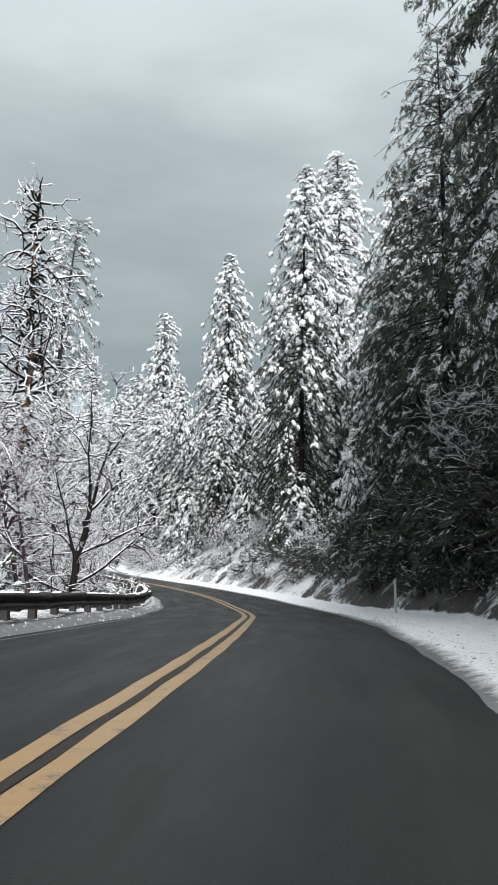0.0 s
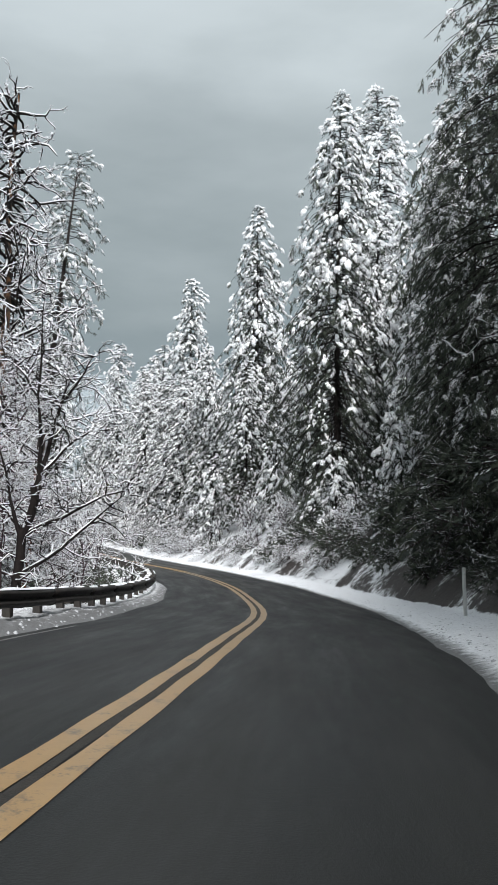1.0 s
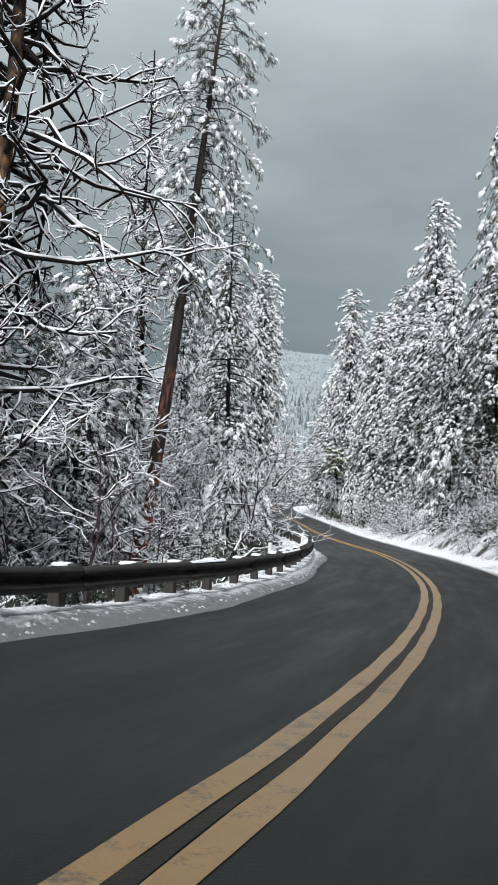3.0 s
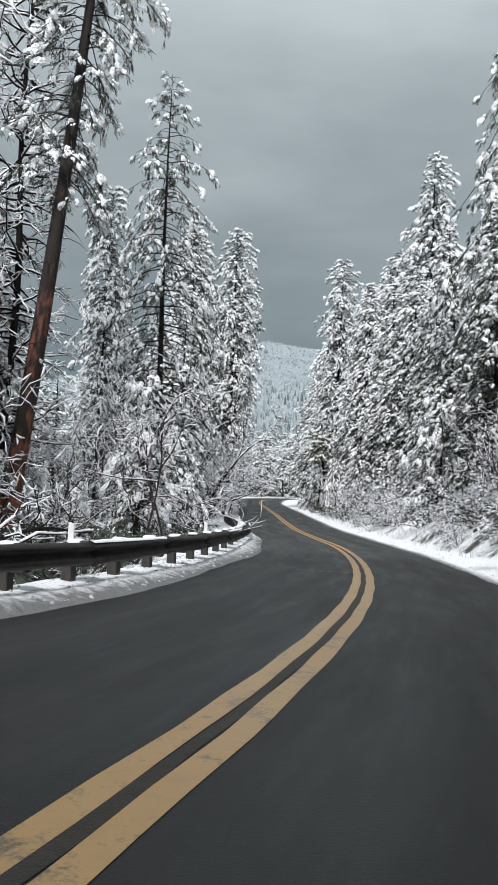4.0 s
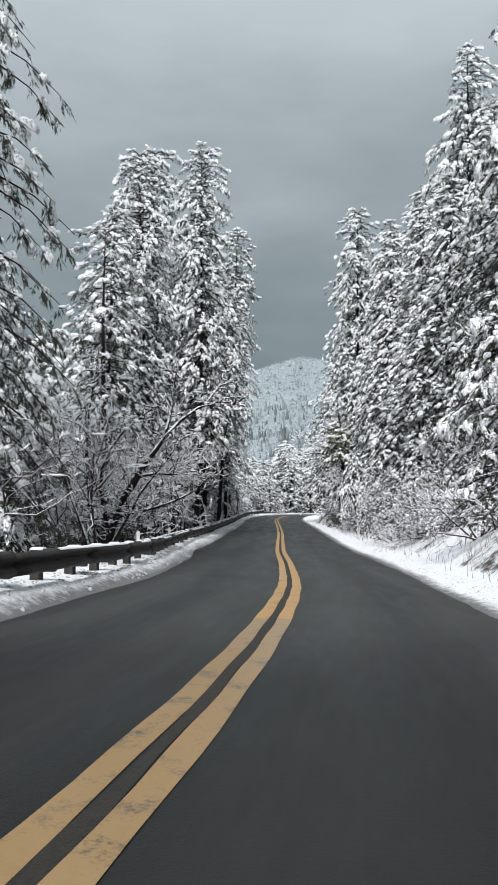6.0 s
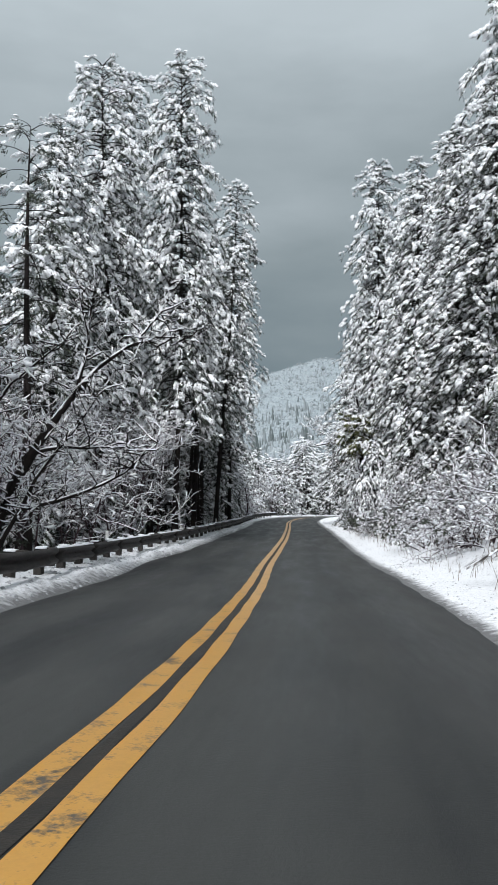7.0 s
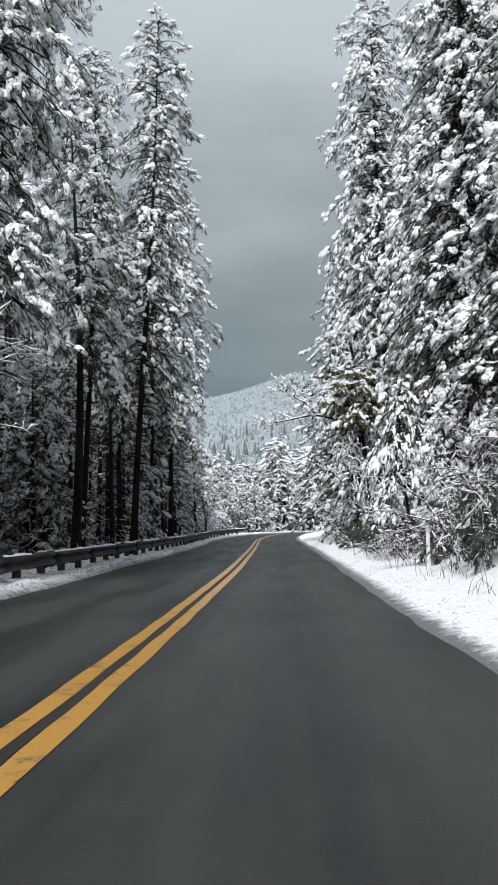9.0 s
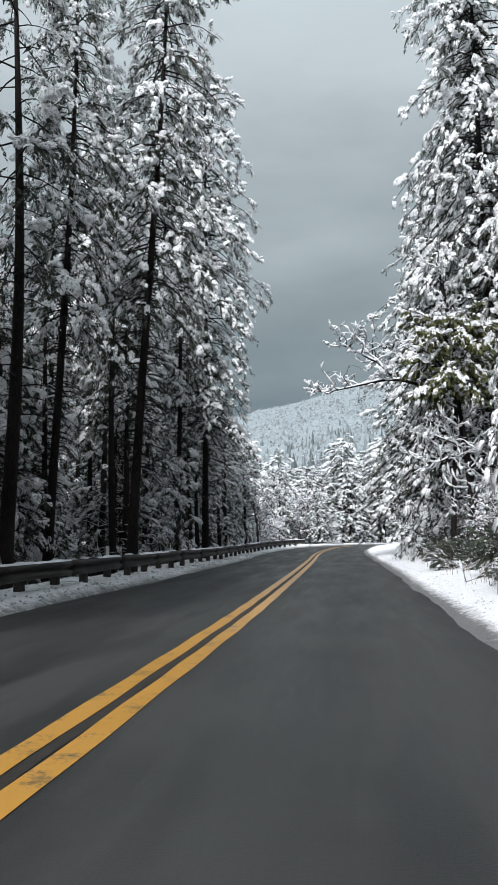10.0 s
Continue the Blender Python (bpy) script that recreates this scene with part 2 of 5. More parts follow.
def asphalt_material():
    """Damp asphalt: fine aggregate, blotches, and two pale, drier wheel paths in each lane (u: metres from the yellow line)."""
    m, t, p = material("damp_asphalt", (0.05, 0.05, 0.05), 0.5)
    co = t.nodes.new("ShaderNodeTexCoord")
    sep = t.nodes.new("ShaderNodeSeparateXYZ")
    t.links.new(co.outputs["UV"], sep.inputs["Vector"])
    run = t.nodes.new("ShaderNodeMapping")
    run.inputs["Scale"].default_value = (1.0, 0.12, 1.0)
    t.links.new(co.outputs["UV"], run.inputs["Vector"])
    streak = node(t, "ShaderNodeTexNoise", Scale=1.6, Detail=4.0, Roughness=0.6)
    t.links.new(run.outputs["Vector"], streak.inputs["Vector"])
    grain = node(t, "ShaderNodeTexNoise", Scale=60.0, Detail=3.0, Roughness=0.7)
    blot = node(t, "ShaderNodeTexNoise", Scale=0.45, Detail=5.0, Roughness=0.6)
    for n in (grain, blot):
        t.links.new(co.outputs["Object"], n.inputs["Vector"])
    wave = t.nodes.new("ShaderNodeMath")
    wave.operation, wave.inputs[1].default_value = "MULTIPLY", 2 * math.pi / 1.55
    t.links.new(sep.outputs["X"], wave.inputs[0])
    cosn = t.nodes.new("ShaderNodeMath")
    cosn.operation = "COSINE"
    t.links.new(wave.outputs[0], cosn.inputs[0])
    s1 = t.nodes.new("ShaderNodeMath")
    s1.operation, s1.inputs[1].default_value = "MULTIPLY_ADD", -0.10
    t.links.new(cosn.outputs[0], s1.inputs[0])
    t.links.new(streak.outputs["Fac"], s1.inputs[2])
    s2 = t.nodes.new("ShaderNodeMath")
    s2.operation, s2.inputs[1].default_value = "MULTIPLY_ADD", 0.5
    t.links.new(blot.outputs["Fac"], s2.inputs[0])
    t.links.new(s1.outputs[0], s2.inputs[2])
    s3 = t.nodes.new("ShaderNodeMath")
    s3.operation, s3.inputs[1].default_value = "MULTIPLY_ADD", 0.25
    t.links.new(grain.outputs["Fac"], s3.inputs[0])
    t.links.new(s2.outputs[0], s3.inputs[2])
    ramp = t.nodes.new("ShaderNodeValToRGB")
    ramp.color_ramp.elements[0].position, ramp.color_ramp.elements[0].color = 0.62, (0.012, 0.013, 0.013, 1)
    ramp.color_ramp.elements[1].position, ramp.color_ramp.elements[1].color = 1.15, (0.037, 0.0385, 0.0365, 1)
    t.links.new(s3.outputs[0], ramp.inputs["Fac"])
    # up to 62 m: older pavement, and the trees' shade put into its colour
    age_and_shade = t.nodes.new("ShaderNodeMapRange")
    age_and_shade.inputs["From Min"].default_value, age_and_shade.inputs["From Max"].default_value = 62.0, 66.0
    age_and_shade.inputs["To Min"].default_value, age_and_shade.inputs["To Max"].default_value = 0.40, 1.0
    t.links.new(sep.outputs["Y"], age_and_shade.inputs["Value"])
    aged_shaded = t.nodes.new("ShaderNodeMix")
    aged_shaded.data_type, aged_shaded.blend_type, aged_shaded.inputs["Factor"].default_value = "RGBA", "MULTIPLY", 1.0
    t.links.new(ramp.outputs["Color"], aged_shaded.inputs["A"])
    t.links.new(age_and_shade.outputs["Result"], aged_shaded.inputs["B"])
    shift = t.nodes.new("ShaderNodeMath")
    shift.operation, shift.inputs[1].default_value = "SUBTRACT", 0.2
    t.links.new(sep.outputs["X"], shift.inputs[0])
    apart = t.nodes.new("ShaderNodeMath")
    apart.operation = "ABSOLUTE"
    t.links.new(shift.outputs[0], apart.inputs[0])
    rim = t.nodes.new("ShaderNodeMapRange")
    rim.inputs["From Min"].default_value, rim.inputs["From Max"].default_value = 3.35, 4.2
    rim.inputs["To Min"].default_value, rim.inputs["To Max"].default_value = -0.42, 0.12
    t.links.new(apart.outputs[0], rim.inputs["Value"])
    slick = t.nodes.new("ShaderNodeMapping")
    slick.inputs["Scale"].default_value = (2.6, 0.22, 1.0)
    t.links.new(co.outputs["UV"], slick.inputs["Vector"])
    wet = node(t, "ShaderNodeTexNoise", Scale=1.3, Detail=6.0, Roughness=0.68)
    t.links.new(slick.outputs["Vector"], wet.inputs["Vector"])
    add = t.nodes.new("ShaderNodeMath")
    add.operation = "ADD"
    t.links.new(rim.outputs["Result"], add.inputs[0])
    t.links.new(wet.outputs["Fac"], add.inputs[1])
    edge = t.nodes.new("ShaderNodeMapRange")
    edge.inputs["From Min"].default_value, edge.inputs["From Max"].default_value = 0.48, 0.66
    t.links.new(add.outputs[0], edge.inputs["Value"])
    slush = t.nodes.new("ShaderNodeMix")
    slush.data_type = "RGBA"
    slush.inputs["B"].default_value = (0.42, 0.43, 0.44, 1)
    t.links.new(edge.outputs["Result"], slush.inputs["Factor"])
    t.links.new(aged_shaded.outputs["Result"], slush.inputs["A"])
    t.links.new(slush.outputs["Result"], p.inputs["Base Color"])
    rr = t.nodes.new("ShaderNodeMapRange")
    rr.inputs["From Min"].default_value, rr.inputs["From Max"].default_value = 0.3, 0.7
    rr.inputs["To Min"].default_value, rr.inputs["To Max"].default_value = 0.42, 0.72
    t.links.new(streak.outputs["Fac"], rr.inputs["Value"])
    t.links.new(rr.outputs["Result"], p.inputs["Roughness"])
    p.inputs["Specular IOR Level"].default_value = 0.35
    bp = node(t, "ShaderNodeBump", Strength=0.5, Distance=0.006)
    t.links.new(grain.outputs["Fac"], bp.inputs["Height"])
    t.links.new(bp.outputs["Normal"], p.inputs["Normal"])
    return m


def worn_paint(name, color, wear):
    m, t, p = material(name, color, 0.32)
    p.inputs["Specular IOR Level"].default_value = 0.7
    co = t.nodes.new("ShaderNodeTexCoord")
    a = node(t, "ShaderNodeTexNoise", Scale=3.0, Detail=6.0, Roughness=0.75)
    b = node(t, "ShaderNodeTexNoise", Scale=45.0, Detail=2.0, Roughness=0.6)
    for n in (a, b):
        t.links.new(co.outputs["Object"], n.inputs["Vector"])
    add = t.nodes.new("ShaderNodeMath")
    add.operation, add.inputs[1].default_value = "MULTIPLY_ADD", 0.35
    t.links.new(b.outputs["Fac"], add.inputs[0])
    t.links.new(a.outputs["Fac"], add.inputs[2])
    ramp = t.nodes.new("ShaderNodeValToRGB")
    ramp.color_ramp.elements[0].position, ramp.color_ramp.elements[0].color = wear, (0.06, 0.055, 0.045, 1)
    ramp.color_ramp.elements[1].position, ramp.color_ramp.elements[1].color = wear + 0.14, (*color, 1)
    e = ramp.color_ramp.elements.new(0.95)
    e.color = (*[c * 0.8 for c in color], 1)
    t.links.new(add.outputs[0], ramp.inputs["Fac"])
    t.links.new(ramp.outputs["Color"], p.inputs["Base Color"])
    return m


GROUND, ASPHALT = ground_material(), asphalt_material()
YELLOW = worn_paint("worn_yellow_paint", (0.52, 0.27, 0.045), 0.50)
OLD_YELLOW = worn_paint("faded_yellow_paint", (0.33, 0.205, 0.08), 0.50)
TAR = varied("tar_seam", (0.004, 0.004, 0.003), (0.028, 0.022, 0.016), 9.0, 0.7, bump=0.6)
WHITE = worn_paint("worn_white_paint", (0.24, 0.24, 0.235), 0.58)

# ---------------------------------------------------------------- the road's line
# the car's track over the ground, about every 10 m: x, y, z of the asphalt
TRACK = np.array([
    (-7.0, -70, 0.7), (-3.1, -30, 0.3), (-1.0, -10, 0.1), (0, 0, 0), (0.92, 9.96, -0.26), (1.33, 19.95, -0.77), (1.35, 29.95, -1.36), (0.42, 39.9, -1.79),
    (-1.15, 49.77, -1.96), (-3.55, 59.47, -2.03), (-6.65, 68.98, -2.06), (-10.34, 78.27, -2.08), (-14.15, 87.52, -2.0), (-17.77, 96.83, -1.81),
    (-21.5, 106.1, -1.55), (-25.4, 115.4, -1.25), (-29.3, 124.6, -0.95), (-33.3, 133.9, -0.65), (-37.3, 143.2, -0.3), (-41.0, 152.8, 0.1), (-43.9, 162.7, 0.5),
    (-45.4, 172.7, 0.8), (-44, 192, 1.2), (-30, 230, 1.9)])


def smooth(v, q):
    """Hermite curve through TRACK's column v over y."""
    y, z = TRACK[:, 1], TRACK[:, v]
    m = np.gradient(z, y)
    i = np.clip(np.searchsorted(y, q, side="right") - 1, 0, len(y) - 2)
    d = y[i + 1] - y[i]
    u = np.clip((q - y[i]) / d, 0, 1)
    return (2 * u**3 - 3 * u**2 + 1) * z[i] + (u**3 - 2 * u**2 + u) * d * m[i] + (3 * u**2 - 2 * u**3) * z[i + 1] + (u**3 - u**2) * d * m[i + 1]


RY = np.arange(-70, 230.01, 0.5)
RX, RZ = smooth(0, RY), smooth(2, RY)
RS = np.concatenate([[0], np.cumsum(np.hypot(np.diff(RX), np.diff(RY)))])
RS -= np.interp(0, RY, RS)
SLOPE = np.gradient(RX, RY)
COS = 1 / np.sqrt(1 + SLOPE**2)


def yellow(s):
    """The double line's offset from the car's track (to the right: plus)."""
    s = np.asarray(s, float)[..., None] + np.array([-6, -4, -2, 0, 2, 4, 6.0])
    return np.mean(np.interp(s, [0, 12, 24, 37, 43, 52, 58, 66, 70, 74, 78, 82, 86, 90, 94, 98, 102, 106, 112], [-1.57, -1.52, -1.50, -1.24, -1.14, -1.12, -1.11, -1.14, -1.18, -1.19, -1.20, -1.24, -1.30, -1.375, -1.49, -1.60, -1.67, -1.69, -1.68]), axis=-1)


def rail_off(s):
    s = np.asarray(s, float)[..., None] + np.array([-4, -2, 0, 2, 4.0])
    return np.mean(np.interp(s, [0, 20, 27, 33, 37, 42, 48, 56, 66, 78, 85, 91, 97, 110, 125, 140], [-5.3, -5.5, -5.6, -5.65, -5.4, -5.0, -4.85, -4.75, -4.7, -4.85, -5.25, -5.75, -6.0, -6.05, -5.9, -5.7]), axis=-1)


def edge_left(s):
    return yellow(s) - np.interp(s, [0, 22, 30, 37, 42, 47, 55, 62, 75, 84, 93, 115, 130], [3.5, 3.55, 3.75, 3.55, 3.35, 3.2, 3.2, 3.05, 3.0, 3.25, 3.5, 3.5, 3.3]) + 0.10 * np.sin(s * 0.43) * np.sin(s * 0.11 + 1)


def edge_right(s):
    return yellow(s) + np.interp(s, [0, 14, 18, 28, 40, 50, 57, 72, 80, 88, 110, 130], [2.75, 2.8, 3.05, 3.15, 3.3, 3.0, 2.7, 2.6, 2.95, 3.1, 3.0, 3.0]) + 0.03 * np.sin(s * 0.5 + 2) * np.sin(s * 0.17)


def spot(s, off, up=0.0):
    """The place at station s, off metres right of the car's track, up metres over the asphalt there."""
    y = np.interp(s, RS, RY)
    x, z, k, c = (np.interp(y, RY, v) for v in (RX, RZ, SLOPE, COS))
    return np.stack(np.broadcast_arrays(x + off * c, y - off * k * c, z + up), -1)


def heading(s):
    return math.atan2(float(np.interp(s, RS, -SLOPE)), 1.0)


def waves(x, y, size, seed=0.0):
    """Smooth uneven relief, about -1 to 1."""
    a = np.sin(x / size * 1.3 + seed) * np.sin(y / size * 1.1 + 2 * seed + 1)
    b = np.sin(x / size * 2.9 + y / size * 1.7 + 3 * seed) * np.sin(y / size * 3.1 - x / size * 1.2 + seed)
    return 0.65 * a + 0.35 * b


def terrain(x, y):
    """Height of the snow-covered land. Level verge, cut bank up to the right, a fall to the left beyond the guardrail, hills far off."""
    x, y = np.asarray(x, float), np.asarray(y, float)
    yc = np.clip(y, -70, 230)
    xc, zc, k, c = (np.interp(yc, RY, v) for v in (RX, RZ, SLOPE, COS))
    off = (x - xc) * c
    s = np.interp(yc, RY, RS) + off * k * c
    el, er = edge_left(s), edge_right(s)
    crumb = 0.04 * waves(x, y, 0.8, 1.0) + 0.05 * waves(x, y, 1.7, 2.0)
    left, right = el - off, off - er
    bump_l = np.clip((left + crumb) / 0.35, -1, 1) * 0.09
    bump_r = np.clip((right + crumb) / 0.45, -1, 1) * 0.09
    z = np.maximum(bump_l, bump_r) + 0.03 * waves(x, y, 0.8) * ((left > 0.2) | (right > 0.2))
    brink = np.interp(s, [26, 35, 58, 66], [2.2, 1.0, 1.0, 2.2])
    z = z + np.interp(brink, [1.0, 2.2], [0.15, 1.0]) * np.clip(left / 0.5, 0, 1) * np.clip((3.4 - left) / 1.2, 0, 1) * (0.10 + 0.05 * waves(x, y, 0.7, 8.0) + 0.05 * waves(x, y, 1.3, 9.0))
    ground_l = np.where(left > 0.3, 0.05 * np.clip((left - 0.3), 0, 1) - 0.30 * np.clip(left - brink, 0, 14) - 0.06 * np.clip(left - 16, 0, 60) + 0.10 * np.clip(left - 90, 0, 900), 0)
    steep = np.interp(s, [-20, 10, 20, 38, 48, 72, 84, 100, 130, 160], [0.7, 0.8, 1.05, 1.0, 0.75, 0.75, 0.55, 0.42, 0.38, 0.3])
    verge = np.interp(s, [10, 30, 45, 75, 95, 130], [2.0, 1.7, 1.3, 1.2, 1.6, 2.0])
    ground_r = np.where(right > 0.3, 0.07 * np.clip(right - 0.3, 0, 2) + steep * np.clip(right - verge, 0, 4.5) + 0.36 * np.clip(right - verge - 4.5, 0, 40) + 0.22 * np.clip(right - 50, 0, 500), 0)
    rough = np.clip((np.maximum(left - 2, right - verge)) / 3, 0, 1)
    z = z + ground_l + ground_r + rough * (0.35 * waves(x, y, 2.3, 4.0) + 0.14 * waves(x, y, 1.3, 5.0))
    # the hill across the valley, straight ahead
    d = np.hypot(x + 20, y - 60)
    az = np.degrees(np.arctan2(-(x + 20), y - 60))
    ridge = np.interp(az, [-60, -10, 5, 15, 20, 25, 30, 38, 60], [54, 112, 142, 166, 170, 147, 129, 110, 72])
    hill = ridge * np.clip((d - 260) / 560, 0, 1) ** 1.15 + 6 * waves(x, y, 60, 7.0) * np.clip((d - 260) / 300, 0, 1)
    near = np.clip((d - 230) / 140, 0, 1)
    front = np.clip((y - 120) / 80, 0, 1)
    return zc + z * (1 - near * front) + hill * front


def stack(verts, faces, name, mats, smooth_faces=True, slots=None, uv=None):
    """A mesh from arrays: faces as one (n, 3) or (n, 4) array."""
    verts, faces = np.asarray(verts, np.float32), np.asarray(faces, np.int32)
    me = bpy.data.meshes.new(name)
    n, k = faces.shape
    me.vertices.add(len(verts))
    me.vertices.foreach_set("co", verts.ravel())
    me.loops.add(n * k)
    me.loops.foreach_set("vertex_index", faces.ravel())
    me.polygons.add(n)
    me.polygons.foreach_set("loop_start", np.arange(0, n * k, k, dtype=np.int32))
    me.polygons.foreach_set("use_smooth", np.full(n, smooth_faces))
    for m in mats:
        me.materials.append(m)
    if slots is not None:
        me.polygons.foreach_set("material_index", np.asarray(slots, np.int32))
    if uv is not None:
        me.uv_layers.new(name="UVMap").data.foreach_set("uv", np.asarray(uv, np.float32)[faces.ravel()].ravel())
    me.update(calc_edges=True)
    me.validate()
    return me


def lattice(rows, cols):
    i = np.arange(rows - 1)[:, None] * cols + np.arange(cols - 1)[None]
    return np.stack([i, i + 1, i + cols + 1, i + cols], -1).reshape(-1, 4)


def part(name, data, parent, label=""):
    """A mesh, or a bmesh with a material, as one object under a thing."""
    ob = new(name, data)
    ob.parent = parent
    return tagged(ob, label)


# ---------------------------------------------------------------- ground and road
def build_ground():
    near = np.arange(-24, 150, 0.25)
    ys = np.concatenate([[-900, -600, -400, -280, -200, -140, -100, -75, -60, -48, -38], near, np.arange(150, 215, 1.6), np.arange(215, 400, 7), np.arange(400, 1000, 14), [1040, 1120, 1250, 1500, 2000, 2600]])
    us = np.concatenate([[-2600, -1800, -1300, -1000], np.arange(-800, -120, 16), np.arange(-120, -24, 5), np.arange(-24, -8, 1.0), np.arange(-8, -5.6, 0.3), np.arange(-5.6, -3.4, 0.11), np.arange(-3.4, 1, 0.8), np.arange(1, 3.6, 0.11), np.arange(3.6, 9, 0.3), np.arange(9, 26, 1.0), np.arange(26, 120, 5), np.arange(120, 500, 16), [520, 700, 1000, 1500, 2600]])
    u, y = np.meshgrid(us, ys)
    x = np.interp(y, RY, RX) + u
    z = terrain(x, y)
    yc = np.clip(y, -70, 230)
    off, s = (x - np.interp(yc, RY, RX)) * np.interp(yc, RY, COS), np.interp(yc, RY, RS)
    away = np.maximum(np.interp(s, [30, 52], [0.9, 3.2]) * (edge_left(s) - off), 6.0 * (off - edge_right(s)))
    uv = np.stack([np.clip(away, 0, 9), s], -1).reshape(-1, 2)
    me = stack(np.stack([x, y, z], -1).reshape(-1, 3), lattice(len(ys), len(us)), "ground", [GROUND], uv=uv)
    tagged(new("ground", me), "snow-covered ground with verges, a steep earthen bank and haze-tinted far hills", "ground", kind="structure")


def ribbon(s, offs, up, name, mat):
    """A strip along the road with edges at the offsets offs(s)."""
    o = np.stack([f(s) for f in offs], 1)
    v = spot(s[:, None] + 0 * o, o, up)
    uv = np.stack([o - yellow(s)[:, None], s[:, None] + 0 * o], -1).reshape(-1, 2)
    return stack(v.reshape(-1, 3), lattice(len(s), o.shape[1]), name, [mat], uv=uv)


def build_road():
    s = np.arange(-65, 215, 0.7)
    cols = [lambda q, k=k: edge_left(q) - 0.45 + (edge_right(q) - edge_left(q) + 0.9) * k / 10 for k in range(11)]
    road = tagged(new("road", ribbon(s, cols, 0.0, "road", ASPHALT)), "damp dark two-lane asphalt road between snowy verges", "road", kind="structure")
    for first, last, paint, label in ((-40, 66, OLD_YELLOW, "faded yellow no-passing line"), (66, 175, YELLOW, "bright yellow no-passing line")):
        s = np.arange(first, last + 0.1, 0.5)
        for side in (-1, 1):
            wob = 0.008
            part("yellow_line", ribbon(s, [lambda q: yellow(q) + side * 0.135 - 0.083 + wob * np.sin(q * 3.1), lambda q: yellow(q) + side * 0.135 + 0.083 + wob * np.sin(q * 2.3 + side)], 0.005, "yellow_line", paint), road, label)
    part("tar_seam", ribbon(np.arange(-40, 175, 0.5), [lambda q: yellow(q) - 0.045 + 0.012 * np.sin(q * 1.7), lambda q: yellow(q) + 0.045 + 0.012 * np.sin(q * 2.9)], 0.004, "tar_seam", TAR), road, "black grit between the lines")
    part("edge_line", ribbon(np.arange(-10, 24.1, 0.5), [lambda q: edge_left(q) + 0.22, lambda q: edge_left(q) + 0.29], 0.005, "edge_line", WHITE), road, "thin white edge line half under snow")
    for at, a, b in ((26.6, -1.15, -0.32), (56.0, -1.6, -0.15)):
        q = np.linspace(a, b, 14)
        seam = np.stack([spot(at + 0.10 * np.sin(q * 2), yellow(at) + q, 0.006), spot(at + 0.03 + 0.10 * np.sin(q * 2), yellow(at) + q, 0.006)], 0)
        part("pavement_seam", stack(seam.reshape(-1, 3), lattice(2, 14), "pavement_seam", [WHITE]), road, "pale seam across the lane")


build_ground()
build_road()

# ---------------------------------------------------------------- plants
def unit(v):
    return v / np.maximum(np.linalg.norm(v, axis=-1, keepdims=True), 1e-9)


def tubes(lines, radii, sides):
    """One mesh of round limbs. lines: (n, k, 3) points, radii: (n, k)."""
    n, k, _ = lines.shape
    d = unit(np.gradient(lines, axis=1))
    ref = np.where(np.abs(d[..., 2:3]) > 0.9, np.array([1.0, 0, 0]), np.array([0, 0, 1.0]))
    a = unit(np.cross(d, ref))
    b = np.cross(d, a)
    ang = np.arange(sides) / sides * 2 * np.pi
    ring = a[:, :, None] * np.cos(ang)[:, None] + b[:, :, None] * np.sin(ang)[:, None]
    v = lines[:, :, None] + ring * radii[:, :, None, None]
    i = (np.arange(n)[:, None, None] * k + np.arange(k - 1)[None, :, None]) * sides
    j = np.arange(sides)[None, None]
    j2 = (j + 1) % sides
    f = np.stack([i + j, i + j2, i + sides + j2, i + sides + j], -1)
    return v.reshape(-1, 3), f.reshape(-1, 4)


def lumps(o, d, length, width, thick, rng, sides=5):
    """Cushions of snow: a low five-sided loaf on each twig end."""
    n = len(o)
    d = unit(d)
    side = unit(np.cross(d, np.array([0, 0, 1.0])) + 1e-6)
    up = unit(np.cross(side, d))
    ang = np.arange(sides) / sides * 2 * np.pi
    jit = lambda: 1 + rng.uniform(-0.28, 0.28, (n, sides, 1))
    low = (d[:, None] * np.cos(ang)[:, None] * (length / 2)[:, None, None] + side[:, None] * np.sin(ang)[:, None] * (width / 2)[:, None, None])
    c = o + d * (length / 2)[:, None]
    base = c[:, None] + low * jit() - up[:, None] * (0.25 * thick)[:, None, None]
    mid = c[:, None] + low * 0.78 * jit() + up[:, None] * (0.55 * thick)[:, None, None]
    top = (c + up * thick[:, None])[:, None]
    v = np.concatenate([base, mid, top], 1)
    w = 2 * sides + 1
    i = np.arange(n)[:, None] * w
    j = np.arange(sides)[None]
    j2 = (j + 1) % sides
    tri = [np.stack([i + j, i + j2, i + sides + j2], -1), np.stack([i + j, i + sides + j2, i + sides + j], -1), np.stack([i + sides + j, i + sides + j2, i + 2 * sides + 0 * j], -1)]
    return v.reshape(-1, 3), np.concatenate(tri, 1).reshape(-1, 3)


def tufts(o, d, length, width, thick, rng):
    """Small dabs of snow: a three-sided wedge on each twig."""
    n = len(o)
    d = unit(d)
    side = unit(np.cross(d, np.array([0, 0, 1.0])) + 1e-6)
    up = unit(np.cross(side, d))
    j = lambda: rng.uniform(0.7, 1.3, n)[:, None]
    c = o + d * (length * 0.4)[:, None] + up * thick[:, None]
    v = np.stack([o + d * length[:, None] * j(), o - side * width[:, None] * j() * 0.6, o + side * width[:, None] * j() * 0.6, c], 1)
    i = np.arange(n)[:, None, None] * 4
    f = i + np.array([[0, 3, 1], [0, 2, 3], [1, 3, 2]])[None]
    return v.reshape(-1, 3), f.reshape(-1, 3)


